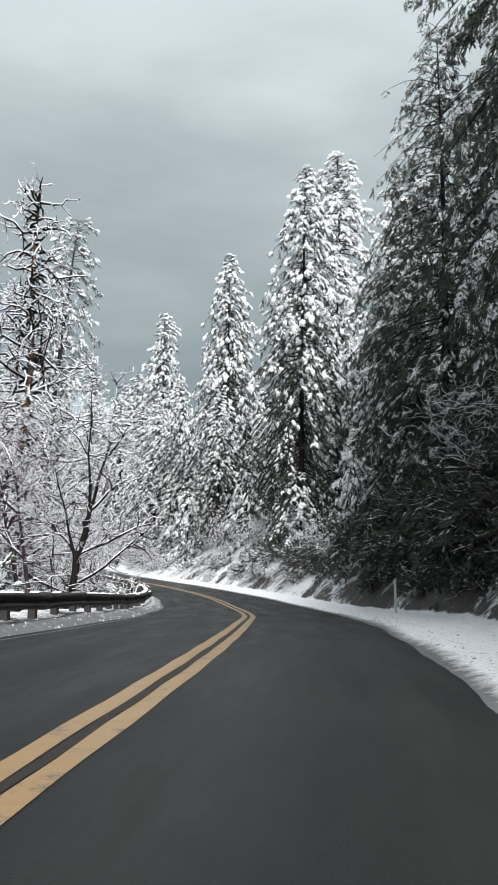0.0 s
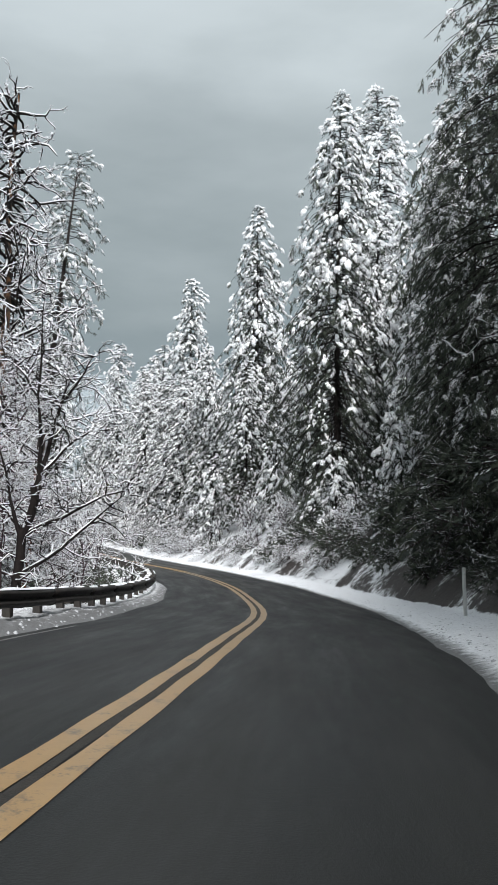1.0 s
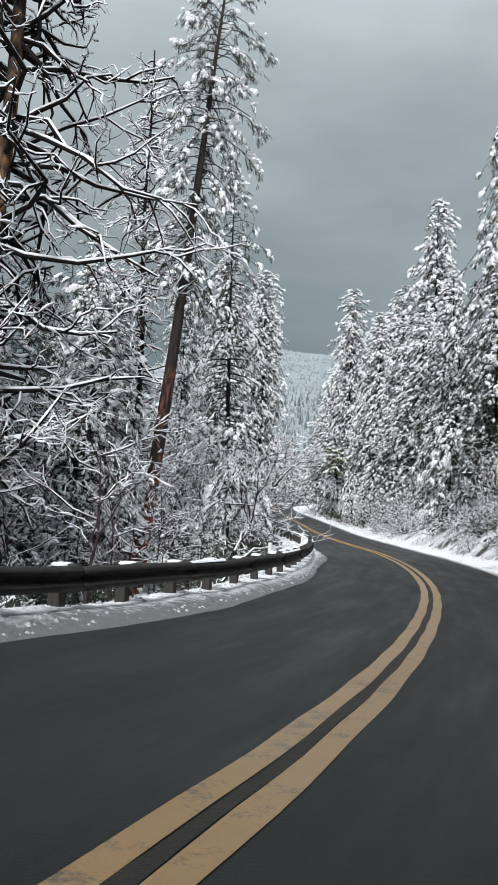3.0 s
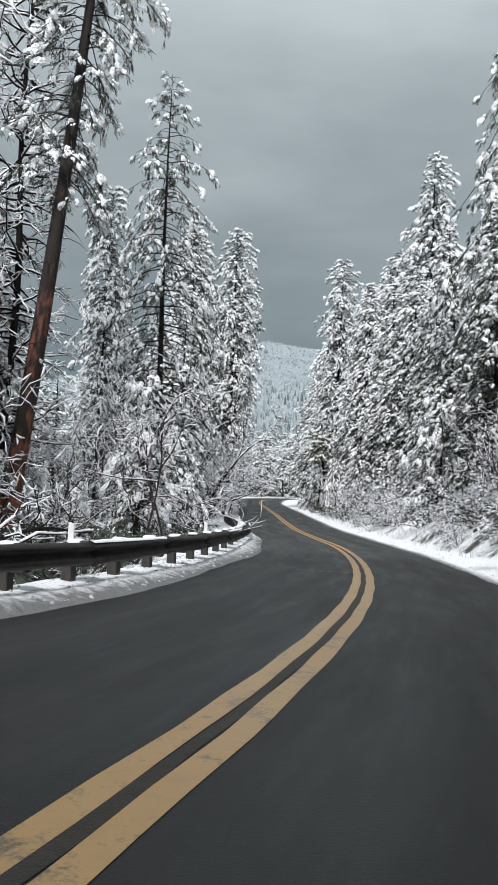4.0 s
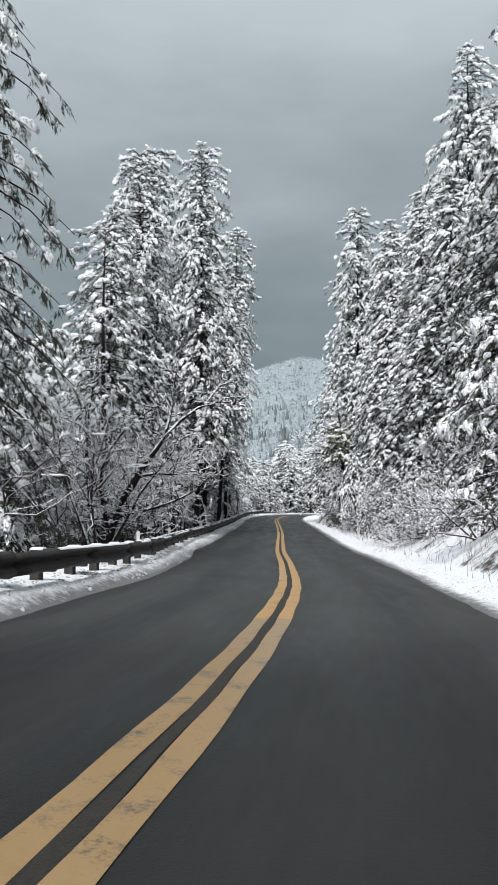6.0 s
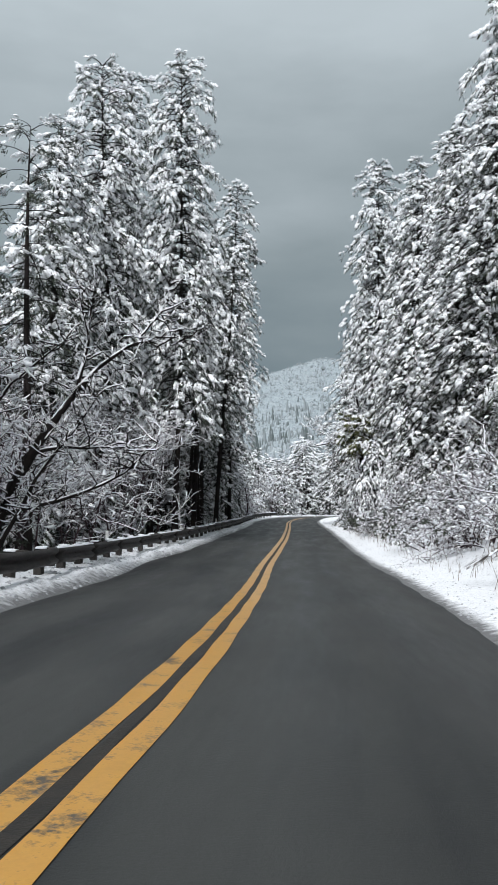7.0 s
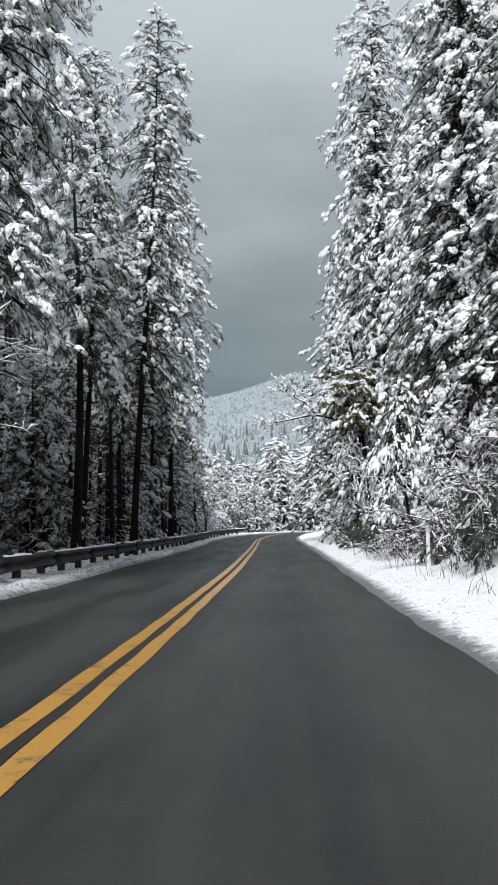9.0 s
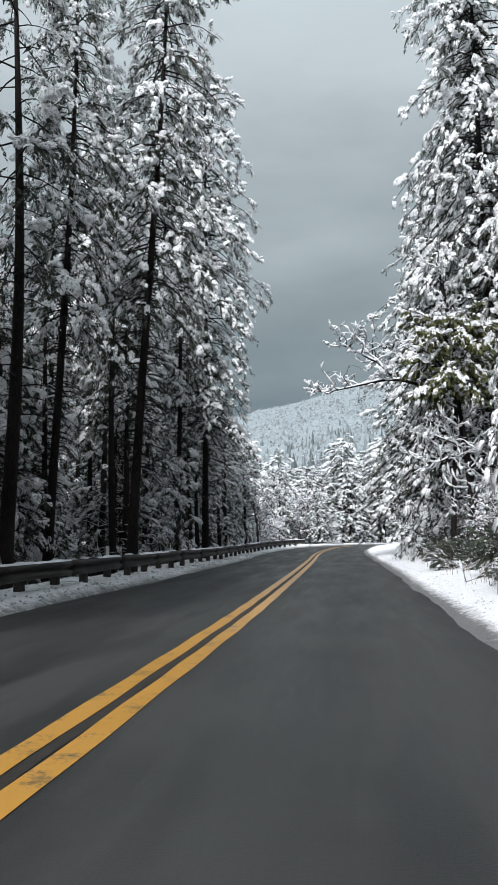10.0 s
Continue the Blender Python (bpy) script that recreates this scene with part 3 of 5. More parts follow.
def blades(o, d, length, width, rng, count=4, hang=0.5):
    """Needle sprays: narrow kites that fan out from each twig and hang."""
    n = len(o)
    vs, fs = [], []
    side = unit(np.cross(unit(d), np.array([0, 0, 1.0])) + 1e-6)
    for k in range(count):
        spread = (k - (count - 1) / 2) / max(count - 1, 1) * 1.5 + rng.uniform(-0.25, 0.25, n)
        e = unit(unit(d) + side * spread[:, None] + np.array([0, 0, -1.0]) * rng.uniform(0.1, 2 * hang, n)[:, None])
        ln = length * rng.uniform(0.7, 1.25, n)
        r = unit(np.cross(e, rng.normal(size=(n, 3))))
        w = (width * rng.uniform(0.6, 1.3, n))[:, None]
        tip = o + e * ln[:, None]
        m = o + e * (0.5 * ln)[:, None]
        v = np.stack([o, m + r * w, tip, m - r * w], 1)
        i = np.arange(n)[:, None] * 4 + k * n * 4
        vs.append(v.reshape(-1, 3))
        fs.append(i + np.array([[0, 1, 2, 3]]))
    return np.concatenate(vs), np.concatenate(fs)


def join_meshes(pieces):
    at, vs, fs = 0, [], []
    for v, f in pieces:
        vs.append(v)
        fs.append(f + at)
        at += len(v)
    return np.concatenate(vs), np.concatenate(fs)


def conifer(name, label, seed, tall, radius, bare=0.08, sprays=1300, snow=0.85, size=0.62, droop=0.35, shape="fir", bark=BARK, lean=0.0, dead=0, clump=1.0, leaf=NEEDLES, kites=4, narrow=0.10, sides=5, white=None, girth=1.0, puffs=0.48, low=0.62):
    """A conifer: tapered trunk with limbs, hanging needle sprays and the snow that lies on them."""
    rng = np.random.default_rng(seed)
    tree = new(name)
    hs = np.linspace(0, tall * 0.985, 14)
    bow = lean * hs + 0.12 * np.sin(hs / tall * 5 + seed)
    line = np.stack([bow, 0.10 * np.sin(hs / tall * 4 + 2 * seed), hs], 1)
    fat = (0.0062 * tall + 0.045) * girth
    taper = fat * np.clip(1 - hs / tall, 0.02, 1) ** 0.85
    taper[0] *= 1.25
    trunk = [tubes(line[None], taper[None], 9)]
    # limbs
    count = max(int(sprays / (20 if shape == "fir" else 24)), 24)
    u = (np.arange(count) + rng.uniform(0, 1, count)) / count
    if shape == "fir":
        u = 1 - (1 - u * 0.9998) ** 0.92
        h = bare + (1 - bare) * u
        reach = radius * np.minimum(1.32 * (1 - u) ** 0.64, 1.0) * rng.uniform(0.65, 1.15, count) + 0.14
    else:
        h = bare + (1 - bare) * u
        reach = radius * np.clip(1.12 * np.clip(1 - u, 0, 1) ** 0.36 * (0.6 + 0.5 * u), 0.12, 1.1) * rng.uniform(0.45, 1.15, count) + 0.15
    az = np.arange(count) * 2.39996 + rng.uniform(-0.5, 0.5, count)
    reach = reach * (1 + (0.30 if shape == "fir" else 0.14) * np.sin(2 * az + seed + h * 11) * np.sin(h * 27 + 2 * seed) + 0.18 * np.sin(3 * az + h * 40)) * np.where(rng.uniform(size=count) < 0.12, 0.45, 1.0)
    reach = np.minimum(reach, 1.08 * radius)
    if clump > 1:
        az = np.round(az * clump) / clump + rng.uniform(-0.25, 0.25, count)
    rise = np.interp(h, [bare, 0.75, 1], [-0.12, 0.12, 0.75]) + rng.uniform(-0.12, 0.12, count)
    out = np.stack([np.cos(az), np.sin(az), 0 * az], 1)
    foot = np.stack([np.interp(h * tall, hs, line[:, k]) for k in range(3)], 1)
    q = np.linspace(0, 1, 4)
    limb = foot[:, None] + out[:, None] * (reach[:, None] * q)[..., None]
    limb[..., 2] += reach[:, None] * (rise[:, None] * q - droop * q**2)
    trunk.append(tubes(limb, np.clip(0.010 + 0.012 * reach[:, None] * (1 - q) ** 1.2, 0.006, 0.09), 3))
    if dead:
        # bare stubs and dead limbs below the crown
        dh = rng.uniform(0.12, max(bare * 1.1, 0.3), dead) * tall
        da = rng.uniform(0, 6.283, dead)
        dl = rng.uniform(0.4, 1.5, dead)
        dq = np.linspace(0, 1, 4)
        stub = np.stack([np.interp(dh, hs, line[:, k]) for k in range(3)], 1)[:, None] + np.stack([np.cos(da), np.sin(da), 0 * da], 1)[:, None] * (dl[:, None] * dq)[..., None]
        stub[..., 2] += dl[:, None] * (0.15 * dq - 0.5 * dq**2)
        trunk.append(tubes(stub, 0.022 * (1.1 - dq)[None] + 0 * stub[..., 0], 3))
    v, f = join_meshes(trunk)
    part("trunk", stack(v, f, "trunk", [bark]), tree)
    # boughs: short drooping side branches, each with its own needle sprays
    each = 4
    n_boughs = sprays // each
    odds = np.maximum(reach, 0.10 * radius) + 0.08 * radius
    n = rng.choice(count, n_boughs, p=odds / odds.sum())
    w = rng.uniform(0.08 if shape == "fir" else 0.28, 1.0, n_boughs) ** 0.6
    foot_b = foot[n] + out[n] * (reach[n] * w)[:, None]
    foot_b[:, 2] += reach[n] * (rise[n] * w - droop * w**2)
    turn = az[n] + rng.normal(0, 0.85, n_boughs)
    crest = np.interp(h[n], [0.86, 1], [0, 1])
    fall = rng.uniform(-2.3, -0.5, n_boughs) if shape == "fir" else rng.uniform(-1.7, 0.2, n_boughs)
    way = unit(np.stack([np.cos(turn), np.sin(turn), fall * (1 - crest) + 0.35 * crest], 1))
    long = size * rng.uniform(1.0, 2.3, n_boughs) * np.interp(h[n], [0.85, 1], [1, 0.55]) * np.clip(reach[n] / (radius * 0.5), 0.65, 1.1)
    pick = np.repeat(np.arange(n_boughs), each)
    u = np.tile((np.arange(each) + 0.5) / each, n_boughs) + rng.uniform(-0.08, 0.08, len(pick))
    across = unit(np.cross(way, np.array([0, 0, 1.0])) + 1e-6)
    root = foot_b[pick] + way[pick] * (long[pick] * u)[:, None] + across[pick] * (size * rng.normal(0, 0.36, len(pick)))[:, None]
    root[:, 2] -= 0.22 * long[pick] * u**2
    d = way[pick] + rng.normal(0, 0.21, (len(pick), 3)) - np.array([0, 0, 0.55]) * u[:, None]
    big = size * np.clip(rng.lognormal(-0.05, 0.30, len(pick)), 0.5, 1.45) * np.interp(h[n], [0.85, 1], [1, 0.7])[pick]
    v, f = blades(root - np.array([0, 0, 0.05]), d, big * 1.25, big * narrow * 1.25, rng, kites, 0.8)
    tagged(part("crown", stack(v, f, "crown", [leaf], smooth_faces=False), tree), kind="stuff")
    laden = rng.uniform(size=n_boughs) < snow * np.interp(w, [0.1, 0.6], [0.45, 1.0]) * np.interp(h[n], [0.05, 0.2 + 0.25 * (1 - low), 0.9 - 0.4 * low], [low, 0.3 + low, 1.05])
    has = np.flatnonzero(laden[pick] & (rng.uniform(size=len(pick)) < 0.80))
    rng.shuffle(has)
    fluff = np.clip(rng.lognormal(0, 0.3, len(has)), 0.6, 1.4)
    cut = int(len(has) * puffs)
    large, small = has[:cut], has[cut:]
    small_low = np.interp(h[n], [0.1, 0.5], [0.4 + 0.6 * min(low + 0.3, 1.0), 1.0])[pick]
    g = big[large] * 1.05 * fluff[:cut] * small_low[large]
    bits = [lumps(root[large] + np.array([0, 0, 0.03]), d[large], g * 1.45, g * 0.56, g * 0.44, rng, sides)]
    g = big[small] * 0.85 * fluff[cut:] * small_low[small]
    bits.append(tufts(root[small] + np.array([0, 0, 0.03]), d[small], g, g * 0.62, g * 0.38, rng))
    v, f = join_meshes(bits)
    tagged(part("snow", stack(v, f, "snow", [white or BOUGH_SNOW]), tree, "wet snow lying on the boughs"), kind="stuff")
    return tagged(tree, label, "tree")


def grow(rng, start, way, length, fat, depth, out, bend=0.35, kids=(3, 5), spread=0.75, up=0.1, shrink=0.62):
    """Bare limbs, each with smaller ones along it; fills out with (points, radii)."""
    k = 5
    pts, d = [start], unit(way)
    for _ in range(k - 1):
        d = unit(d + rng.normal(0, bend, 3) * 0.5 + np.array([0, 0, up]))
        pts.append(pts[-1] + d * length / (k - 1))
    pts = np.array(pts)
    out.append((pts, np.linspace(fat, fat * 0.28, k), depth))
    if depth == 0:
        return
    for _ in range(rng.integers(kids[0], kids[1] + 1)):
        t = rng.uniform(0.25, 1.0)
        p = np.array([np.interp(t * (k - 1), np.arange(k), pts[:, c]) for c in range(3)])
        e = unit(unit(pts[-1] - pts[0]) + rng.normal(0, spread, 3))
        e[2] = abs(e[2]) * 0.6 + 0.05 if up > 0 else e[2]
        grow(rng, p, e, length * shrink * rng.uniform(0.7, 1.15), fat * 0.5 * (1.15 - 0.5 * t), depth - 1, out, bend, kids, spread, up * 0.6, shrink)


def snowy_limbs(out, bark, tree, limb_name="branches", snow_scale=1.0, lumps_rng=None, lump=0.0, white=None, step=2, share=0.55):
    lines = np.array([o[0] for o in out])
    rad = np.maximum(np.array([o[1] for o in out]), 0.005)
    depth = np.array([o[2] for o in out])
    fine = depth == 0
    bits = [tubes(lines[~fine], rad[~fine], 5), tubes(lines[fine][:, ::step], rad[fine][:, ::step], 3)]
    v, f = join_meshes(bits)
    tagged(part(limb_name, stack(v, f, limb_name, [bark]), tree), kind="stuff")
    flat = np.abs(unit(lines[:, -1] - lines[:, 0])[:, 2]) < 0.86
    r = (rad * 0.55 + 0.016 * snow_scale) * np.array([0.5, 1.05, 0.9, 1.1, 0.6])
    top = lines + np.array([0, 0, 1.0]) * (rad * 0.75 + 0.008)[..., None]
    dice = lumps_rng.uniform(size=len(lines))
    a, b = flat & ~fine & (dice < 0.3 + share), flat & fine & (dice < share)
    v, f = join_meshes([tubes(top[a], r[a], 4), tubes(top[b][:, ::step], r[b][:, ::step] * 0.62 * np.resize([0.8, 1.2], len(r[0][::step])), 3)])
    f = np.concatenate([f[:, [0, 1, 2]], f[:, [0, 2, 3]]])
    ends = lines[depth == 0]
    for at in (3, 1)[:1 if step > 2 else 2]:
        some = ends[lumps_rng.uniform(size=len(ends)) < 0.7]
        size = lump * 0.26 * np.clip(lumps_rng.lognormal(0, 0.45, len(some)), 0.45, 2.2)
        rope = some[:, at - 1:at + 2] + np.array([0, 0, 1.0]) * (0.55 * size)[:, None, None]
        v2, f2 = tubes(rope, size[:, None] * np.array([0.25, 1.0, 0.3]), 3)
        f = np.concatenate([f, f2[:, [0, 1, 2]] + len(v), f2[:, [0, 2, 3]] + len(v)])
        v = np.concatenate([v, v2])
    tagged(part("snow", stack(v, f, "snow", [white or SNOW]), tree, "snow lining the upper side of every twig"), kind="stuff")


def bare_tree(name, label, seed, tall, limbs, fat, lean=(0, 0), depth=3, spread=0.8, bark=TWIG, kids=(4, 6), snow_scale=1.2, lump=0.07, step=2, share=0.5):
    rng = np.random.default_rng(seed)
    tree, out = new(name), []
    grow(rng, np.zeros(3), np.array([lean[0], lean[1], 1.0]), tall * 0.55, fat, 0, out, 0.22, up=0.08)
    stem = out[0][0]
    for k in range(limbs):
        t = 0.3 + 0.7 * (k + 1) / limbs
        p = np.array([np.interp(t * 4, np.arange(5), stem[:, c]) for c in range(3)])
        a = k * 2.4 + rng.uniform(-0.5, 0.5)
        grow(rng, p, np.array([math.cos(a) * 0.9, math.sin(a) * 0.9, rng.uniform(0.35, 1.2)]), tall * rng.uniform(0.26, 0.40), fat * 0.55, depth, out, 0.85, kids, spread, 0.10)
    v, f = tubes(out[0][0][None], out[0][1][None], 9)
    part("trunk", stack(v, f, "trunk", [bark]), tree)
    snowy_limbs(out[1:], bark, tree, "bare_crown", snow_scale, rng, lump, None, step, share)
    return tagged(tree, label, "tree")


def shrub(name, label, seed, tall, stems, lump=0.14, depth=2, arch=True, bark=TWIG, leaf=None, snow_scale=1.0, white=None):
    rng = np.random.default_rng(seed)
    bush, out = new(name), []
    for k in range(stems):
        a = rng.uniform(0, 6.283)
        tilt = rng.uniform(0.25, 1.1)
        foot = np.array([math.cos(a), math.sin(a), 0]) * rng.uniform(0, 0.35) * tall * 0.5
        grow(rng, foot, np.array([math.cos(a) * tilt, math.sin(a) * tilt, 1.0]), tall * rng.uniform(0.55, 1.0), 0.012 + 0.008 * tall, depth, out, 0.5, (3, 4), 0.85, -0.10 if arch else 0.05, 0.55)
    snowy_limbs(out, bark, bush, "tangle", snow_scale, rng, lump, white, 4, 0.6)
    if leaf is not None:
        tips = np.array([o[0][3] for o in out if o[2] <= 1])
        d = np.array([o[0][4] - o[0][3] for o in out if o[2] <= 1])
        v, f = blades(tips, d, rng.uniform(0.12, 0.3, len(tips)) * 1.3, rng.uniform(0.03, 0.06, len(tips)), rng, 5)
        tagged(part("foliage", stack(v, f, "foliage", [leaf], smooth_faces=False), bush), kind="stuff")
    return tagged(bush, label, "shrub")


def ground_at(s, off):
    p = spot(s, off)
    return float(p[0]), float(p[1]), float(terrain(p[0], p[1]))


used = set()


def plant(proto, s, off, wide=1.0, high=1.0, turn=None, sink=0.12, lean=0.0, tilt=0.0):
    """Sets the model itself at its first place, a copy at each later one."""
    x, y, z = ground_at(s, off)
    rz = random.uniform(0, 360) if turn is None else turn
    m = Matrix.Translation((x, y, z - sink)) @ pose(0, 0, 0, tilt, lean, 0) @ pose(0, 0, 0, 0, 0, rz)
    if proto.name in used:
        ob = copy_thing(proto, m @ Matrix.Diagonal((wide / proto.scale[0], wide / proto.scale[1], high / proto.scale[2], 1)))
        return ob
    used.add(proto.name)
    proto.matrix_basis = m @ Matrix.Diagonal((wide, wide, high, 1))
    return proto


# models; each is set once and copied for the rest
FIR = [conifer("fir_tree", "tall conical fir heavily loaded with wet snow", 11 + k, 30, 3.9, 0.05, 9600, 1.0, 0.29, 0.95, kites=2, narrow=0.12) for k in range(3)]
DUSK = [conifer("fir_tree", "tall fir, white with snow above and dark green below", 21 + k, 30, 3.8, 0.10, 8600, 1.0, 0.29, 0.95, kites=3, narrow=0.12, dead=60, low=0.12) for k in range(2)]
SLIM = [conifer("fir_tree", "slender spire-shaped fir thick with snow", 31 + k, 26, 2.8, 0.12, 10400, 1.0, 0.215, 0.95, kites=2, narrow=0.12, dead=30) for k in range(3)]
PINE = [conifer("pine_tree", "tall pine with a dark trunk and snowy crown", 51 + k, 24, 2.95, 0.26, 9800, 0.93, 0.20, 0.65, "pine", lean=0.012 * (k - 1), dead=90, clump=1.6, kites=3, narrow=0.08, girth=0.85) for k in range(4)]
TRUNK = [conifer("pine_tree", "tall pine with a long bare dark trunk", 61 + k, 24, 2.2, 0.34, 7000, 0.66, 0.19, 0.6, "pine", dead=130, clump=1.6, kites=3, narrow=0.08, girth=0.85) for k in range(3)]
DARK = [conifer("fir_tree", "dark shaded fir with patchy snow on its boughs", 71 + k, 26, 3.7, 0.08, 6400, 0.30, 0.31, 0.7, dead=40, kites=3, narrow=0.12, white=THIN_SNOW) for k in range(2)]
FILL = [conifer("conifer", "snow-laden conifer standing deep in the forest", 81 + k, 20, 2.6, 0.08, 2000, 0.85, 0.38, 0.5, ("fir", "pine")[k % 2], kites=2, narrow=0.14) for k in range(4)]
POLE = [conifer("pine_tree", "thin forest pine with a long bare trunk", 91 + k, 18, 1.7, 0.40, 1500, 0.45, 0.24, 0.5, "pine", dead=40, kites=2) for k in range(3)]
GLOOM = [conifer("conifer", "shaded conifer deep in the wood, flecked with snow", 85 + k, 18, 2.6, 0.08, 2200, 0.75, 0.33, 0.5, kites=3, narrow=0.12) for k in range(2)]
YOUNG = [conifer("young_fir", "young fir bowed down under snow", 101 + k, 7, 1.7, 0.03, 1700, 0.97, 0.21, 0.5, kites=2, narrow=0.12) for k in range(3)]
OAK = [bare_tree("bare_tree", "leafless forked tree with snow along every branch", 121 + k, 13, 7, 0.14, ((0.1, 0.0), (-0.15, 0.1), (0.2, 0.1))[k], 3, 0.95, kids=(4, 5), snow_scale=0.4, share=0.36) for k in range(3)]
THIN = [bare_tree("bare_tree", "thin leafless sapling furred with snow", 131 + k, 8, 7, 0.05, (0.15, 0), 2, 0.9, kids=(4, 4), snow_scale=0.5, share=0.42) for k in range(3)]
BUSH = [shrub("shrub", "tangled leafless shrub plastered with snow", 141 + k, 2.1, 10, 0.13, 3, snow_scale=0.30) for k in range(4)]
BRIAR = [shrub("shrub", "low arching brush with dark leaves under snow", 151 + k, 1.5, 6, 0.15, 2, True, TWIG, NEEDLES) for k in range(3)]

FROST = [bare_tree("bare_tree", "small leafless tree white with frost and snow", 133 + k, 7, 7, 0.05, (0.1, 0.1), 2, 0.9, kids=(4, 4), snow_scale=0.8, lump=0.20, step=4, share=0.8) for k in range(2)]
DIM = [bare_tree("bare_tree", "thin dark leafless sapling under the pines", 136 + k, 7, 6, 0.04, (0.1, 0.05), 2, 0.9, kids=(3, 3), snow_scale=0.45, lump=0.10, step=4) for k in range(3)]
SHADE = [shrub("shrub", "dark brush in the shade of the bank, little snow", 161 + k, 1.6, 9, 0.07, 2, True, TWIG, NEEDLES, 0.45, THIN_SNOW) for k in range(2)]
BOWED = [conifer("young_fir", "young fir bowed low by heavy white snow", 171 + k, 5.5, 1.5, 0.40, 1900, 0.99, 0.16, 0.85, kites=2, narrow=0.12, sides=5, white=HEAVY_SNOW) for k in range(2)]

LIVE = conifer("live_oak", "small evergreen oak with olive leaves under snow", 181, 7.5, 1.8, 0.70, 3600, 0.72, 0.145, 0.30, "pine", leaf=OLIVE, kites=4, narrow=0.16)

SPARSE = conifer("pine_tree", "dark pine with a sparse crown and dead limbs below", 191, 23, 2.7, 0.10, 4600, 0.62, 0.21, 0.6, "fir", dead=110, clump=1.6, kites=4, narrow=0.09)

# right of the road: station, offset, model, width, height (metres), as they stand along the bank; the firs at 3, 10 and
# 17 are unseen, added to shade it
RIGHT = [
    (26, 8.4, DARK[1], 1.1, 26), (17, 7.4, DARK[0], 1.1, 29), (10, 6.9, DARK[1], 1.0, 29), (3, 6.6, DARK[0], 1.1, 30), (30, 13.5, DARK[0], 1.1, 28), (22, 15, DARK[1], 1.1, 27),
    (38, 8.6, DARK[0], 1.15, 24), (33, 10.5, DARK[1], 1.1, 28), (47, 10.8, DARK[1], 1.0, 21.5), (52, 11.4, DUSK[0], 0.85, 22.5), (44, 14.5, DARK[0], 1.0, 24),
    (56, 14.0, FIR[0], 0.85, 23), (62, 8.6, DUSK[0], 1.0, 29.5), (66, 13.5, FIR[1], 0.9, 22.5), (75, 18.5, PINE[1], 1.25, 35.5), (73, 11.5, DUSK[1], 0.8, 22),
    (84.5, 10.8, DUSK[0], 1.0, 30.5), (79, 7.6, DUSK[1], 0.6, 15), (92, 13.0, DUSK[1], 0.9, 27), (98, 9.5, DUSK[0], 0.75, 20), (90, 8.0, DUSK[1], 0.6, 14),
    (103, 7.9, SLIM[1], 1.0, 19), (107, 6.9, SLIM[2], 0.95, 18.8), (113, 11.7, FIR[2], 1.15, 31.5), (113.8, 5.9, SLIM[1], 0.9, 21), (119.5, 7.2, SLIM[2], 0.85, 21.5),
    (119.8, 9.4, SLIM[2], 1.25, 24.5), (122, 7.0, FIR[1], 0.65, 22.5), (129.6, 5.2, PINE[3], 0.9, 27.5), (136, 6.0, FIR[2], 0.8, 25), (127, 9.5, SLIM[1], 1.2, 24),
    (127.6, 3.6, LIVE, 1.0, 8.5), (142, 5.0, SLIM[2], 1.2, 20), (150, 6.5, FIR[0], 0.75, 20), (158, 8, SLIM[1], 1.2, 18)]
# left of the road, behind the guardrail
LEFT = [
    (75, -9.1, SPARSE, 1.0, 22.5), (75, -12, PINE[0], 0.55, 17.5), (105, -6.6, PINE[2], 0.9, 23.9), (112, -11, PINE[1], 1.0, 28),
    (103, -9.1, PINE[3], 0.9, 23.5), (98, -10.6, SLIM[1], 1.0, 18.5), (121.5, -8.2, TRUNK[1], 0.85, 22.5), (137.5, -7.9, TRUNK[2], 0.85, 23),
    (86, -12.5, FIR[2], 0.75, 15), (109.5, -11.8, SLIM[1], 1.0, 17), (114, -12.6, SLIM[2], 1.0, 17), (103, -11.2, SLIM[0], 1.0, 14), (131, -9.2, TRUNK[2], 0.95, 21.5), (116, -7.2, POLE[0], 1.1, 17), (109, -8.4, POLE[1], 1.2, 19),
    (147, -9, TRUNK[0], 0.9, 22), (134, -11, TRUNK[1], 0.8, 20), (92, -9.2, POLE[2], 1.2, 15), (64, -14, FIR[1], 0.7, 15), (58, -13.5, FIR[0], 0.65, 14), (48, -15, SLIM[0], 1.1, 17),
    # the DARK firs from -6 to 22.5 are out of view, added for shade
    (145.4, -9.4, TRUNK[1], 1.0, 24), (140.5, -6.9, PINE[0], 1.1, 26), (114, -13, TRUNK[0], 1.0, 20), (-6, -9, DARK[0], 1.0, 27), (1, -10, DARK[1], 1.1, 28), (7, -9, DARK[0], 1.0, 26), (12.5, -10.5, DARK[1], 1.1, 28), (18, -12, DARK[0], 1.0, 27), (22.5, -14.5, DARK[1], 1.1, 27), (58, -16, DARK[0], 0.8, 15), (50, -17, DARK[1], 0.9, 16), (42, -18, DARK[0], 0.9, 17), (36, -17, DARK[1], 0.9, 15), (54, -21, DARK[1], 0.9, 20), (46, -22, DARK[0], 0.9, 20)]
FULL = {}
for group in (FIR, DUSK, SLIM, PINE, TRUNK, DARK, FILL, POLE, YOUNG, [LIVE, SPARSE]):
    for p in group:
        FULL[p.name] = max(c[2] for c in p.children[0].bound_box)
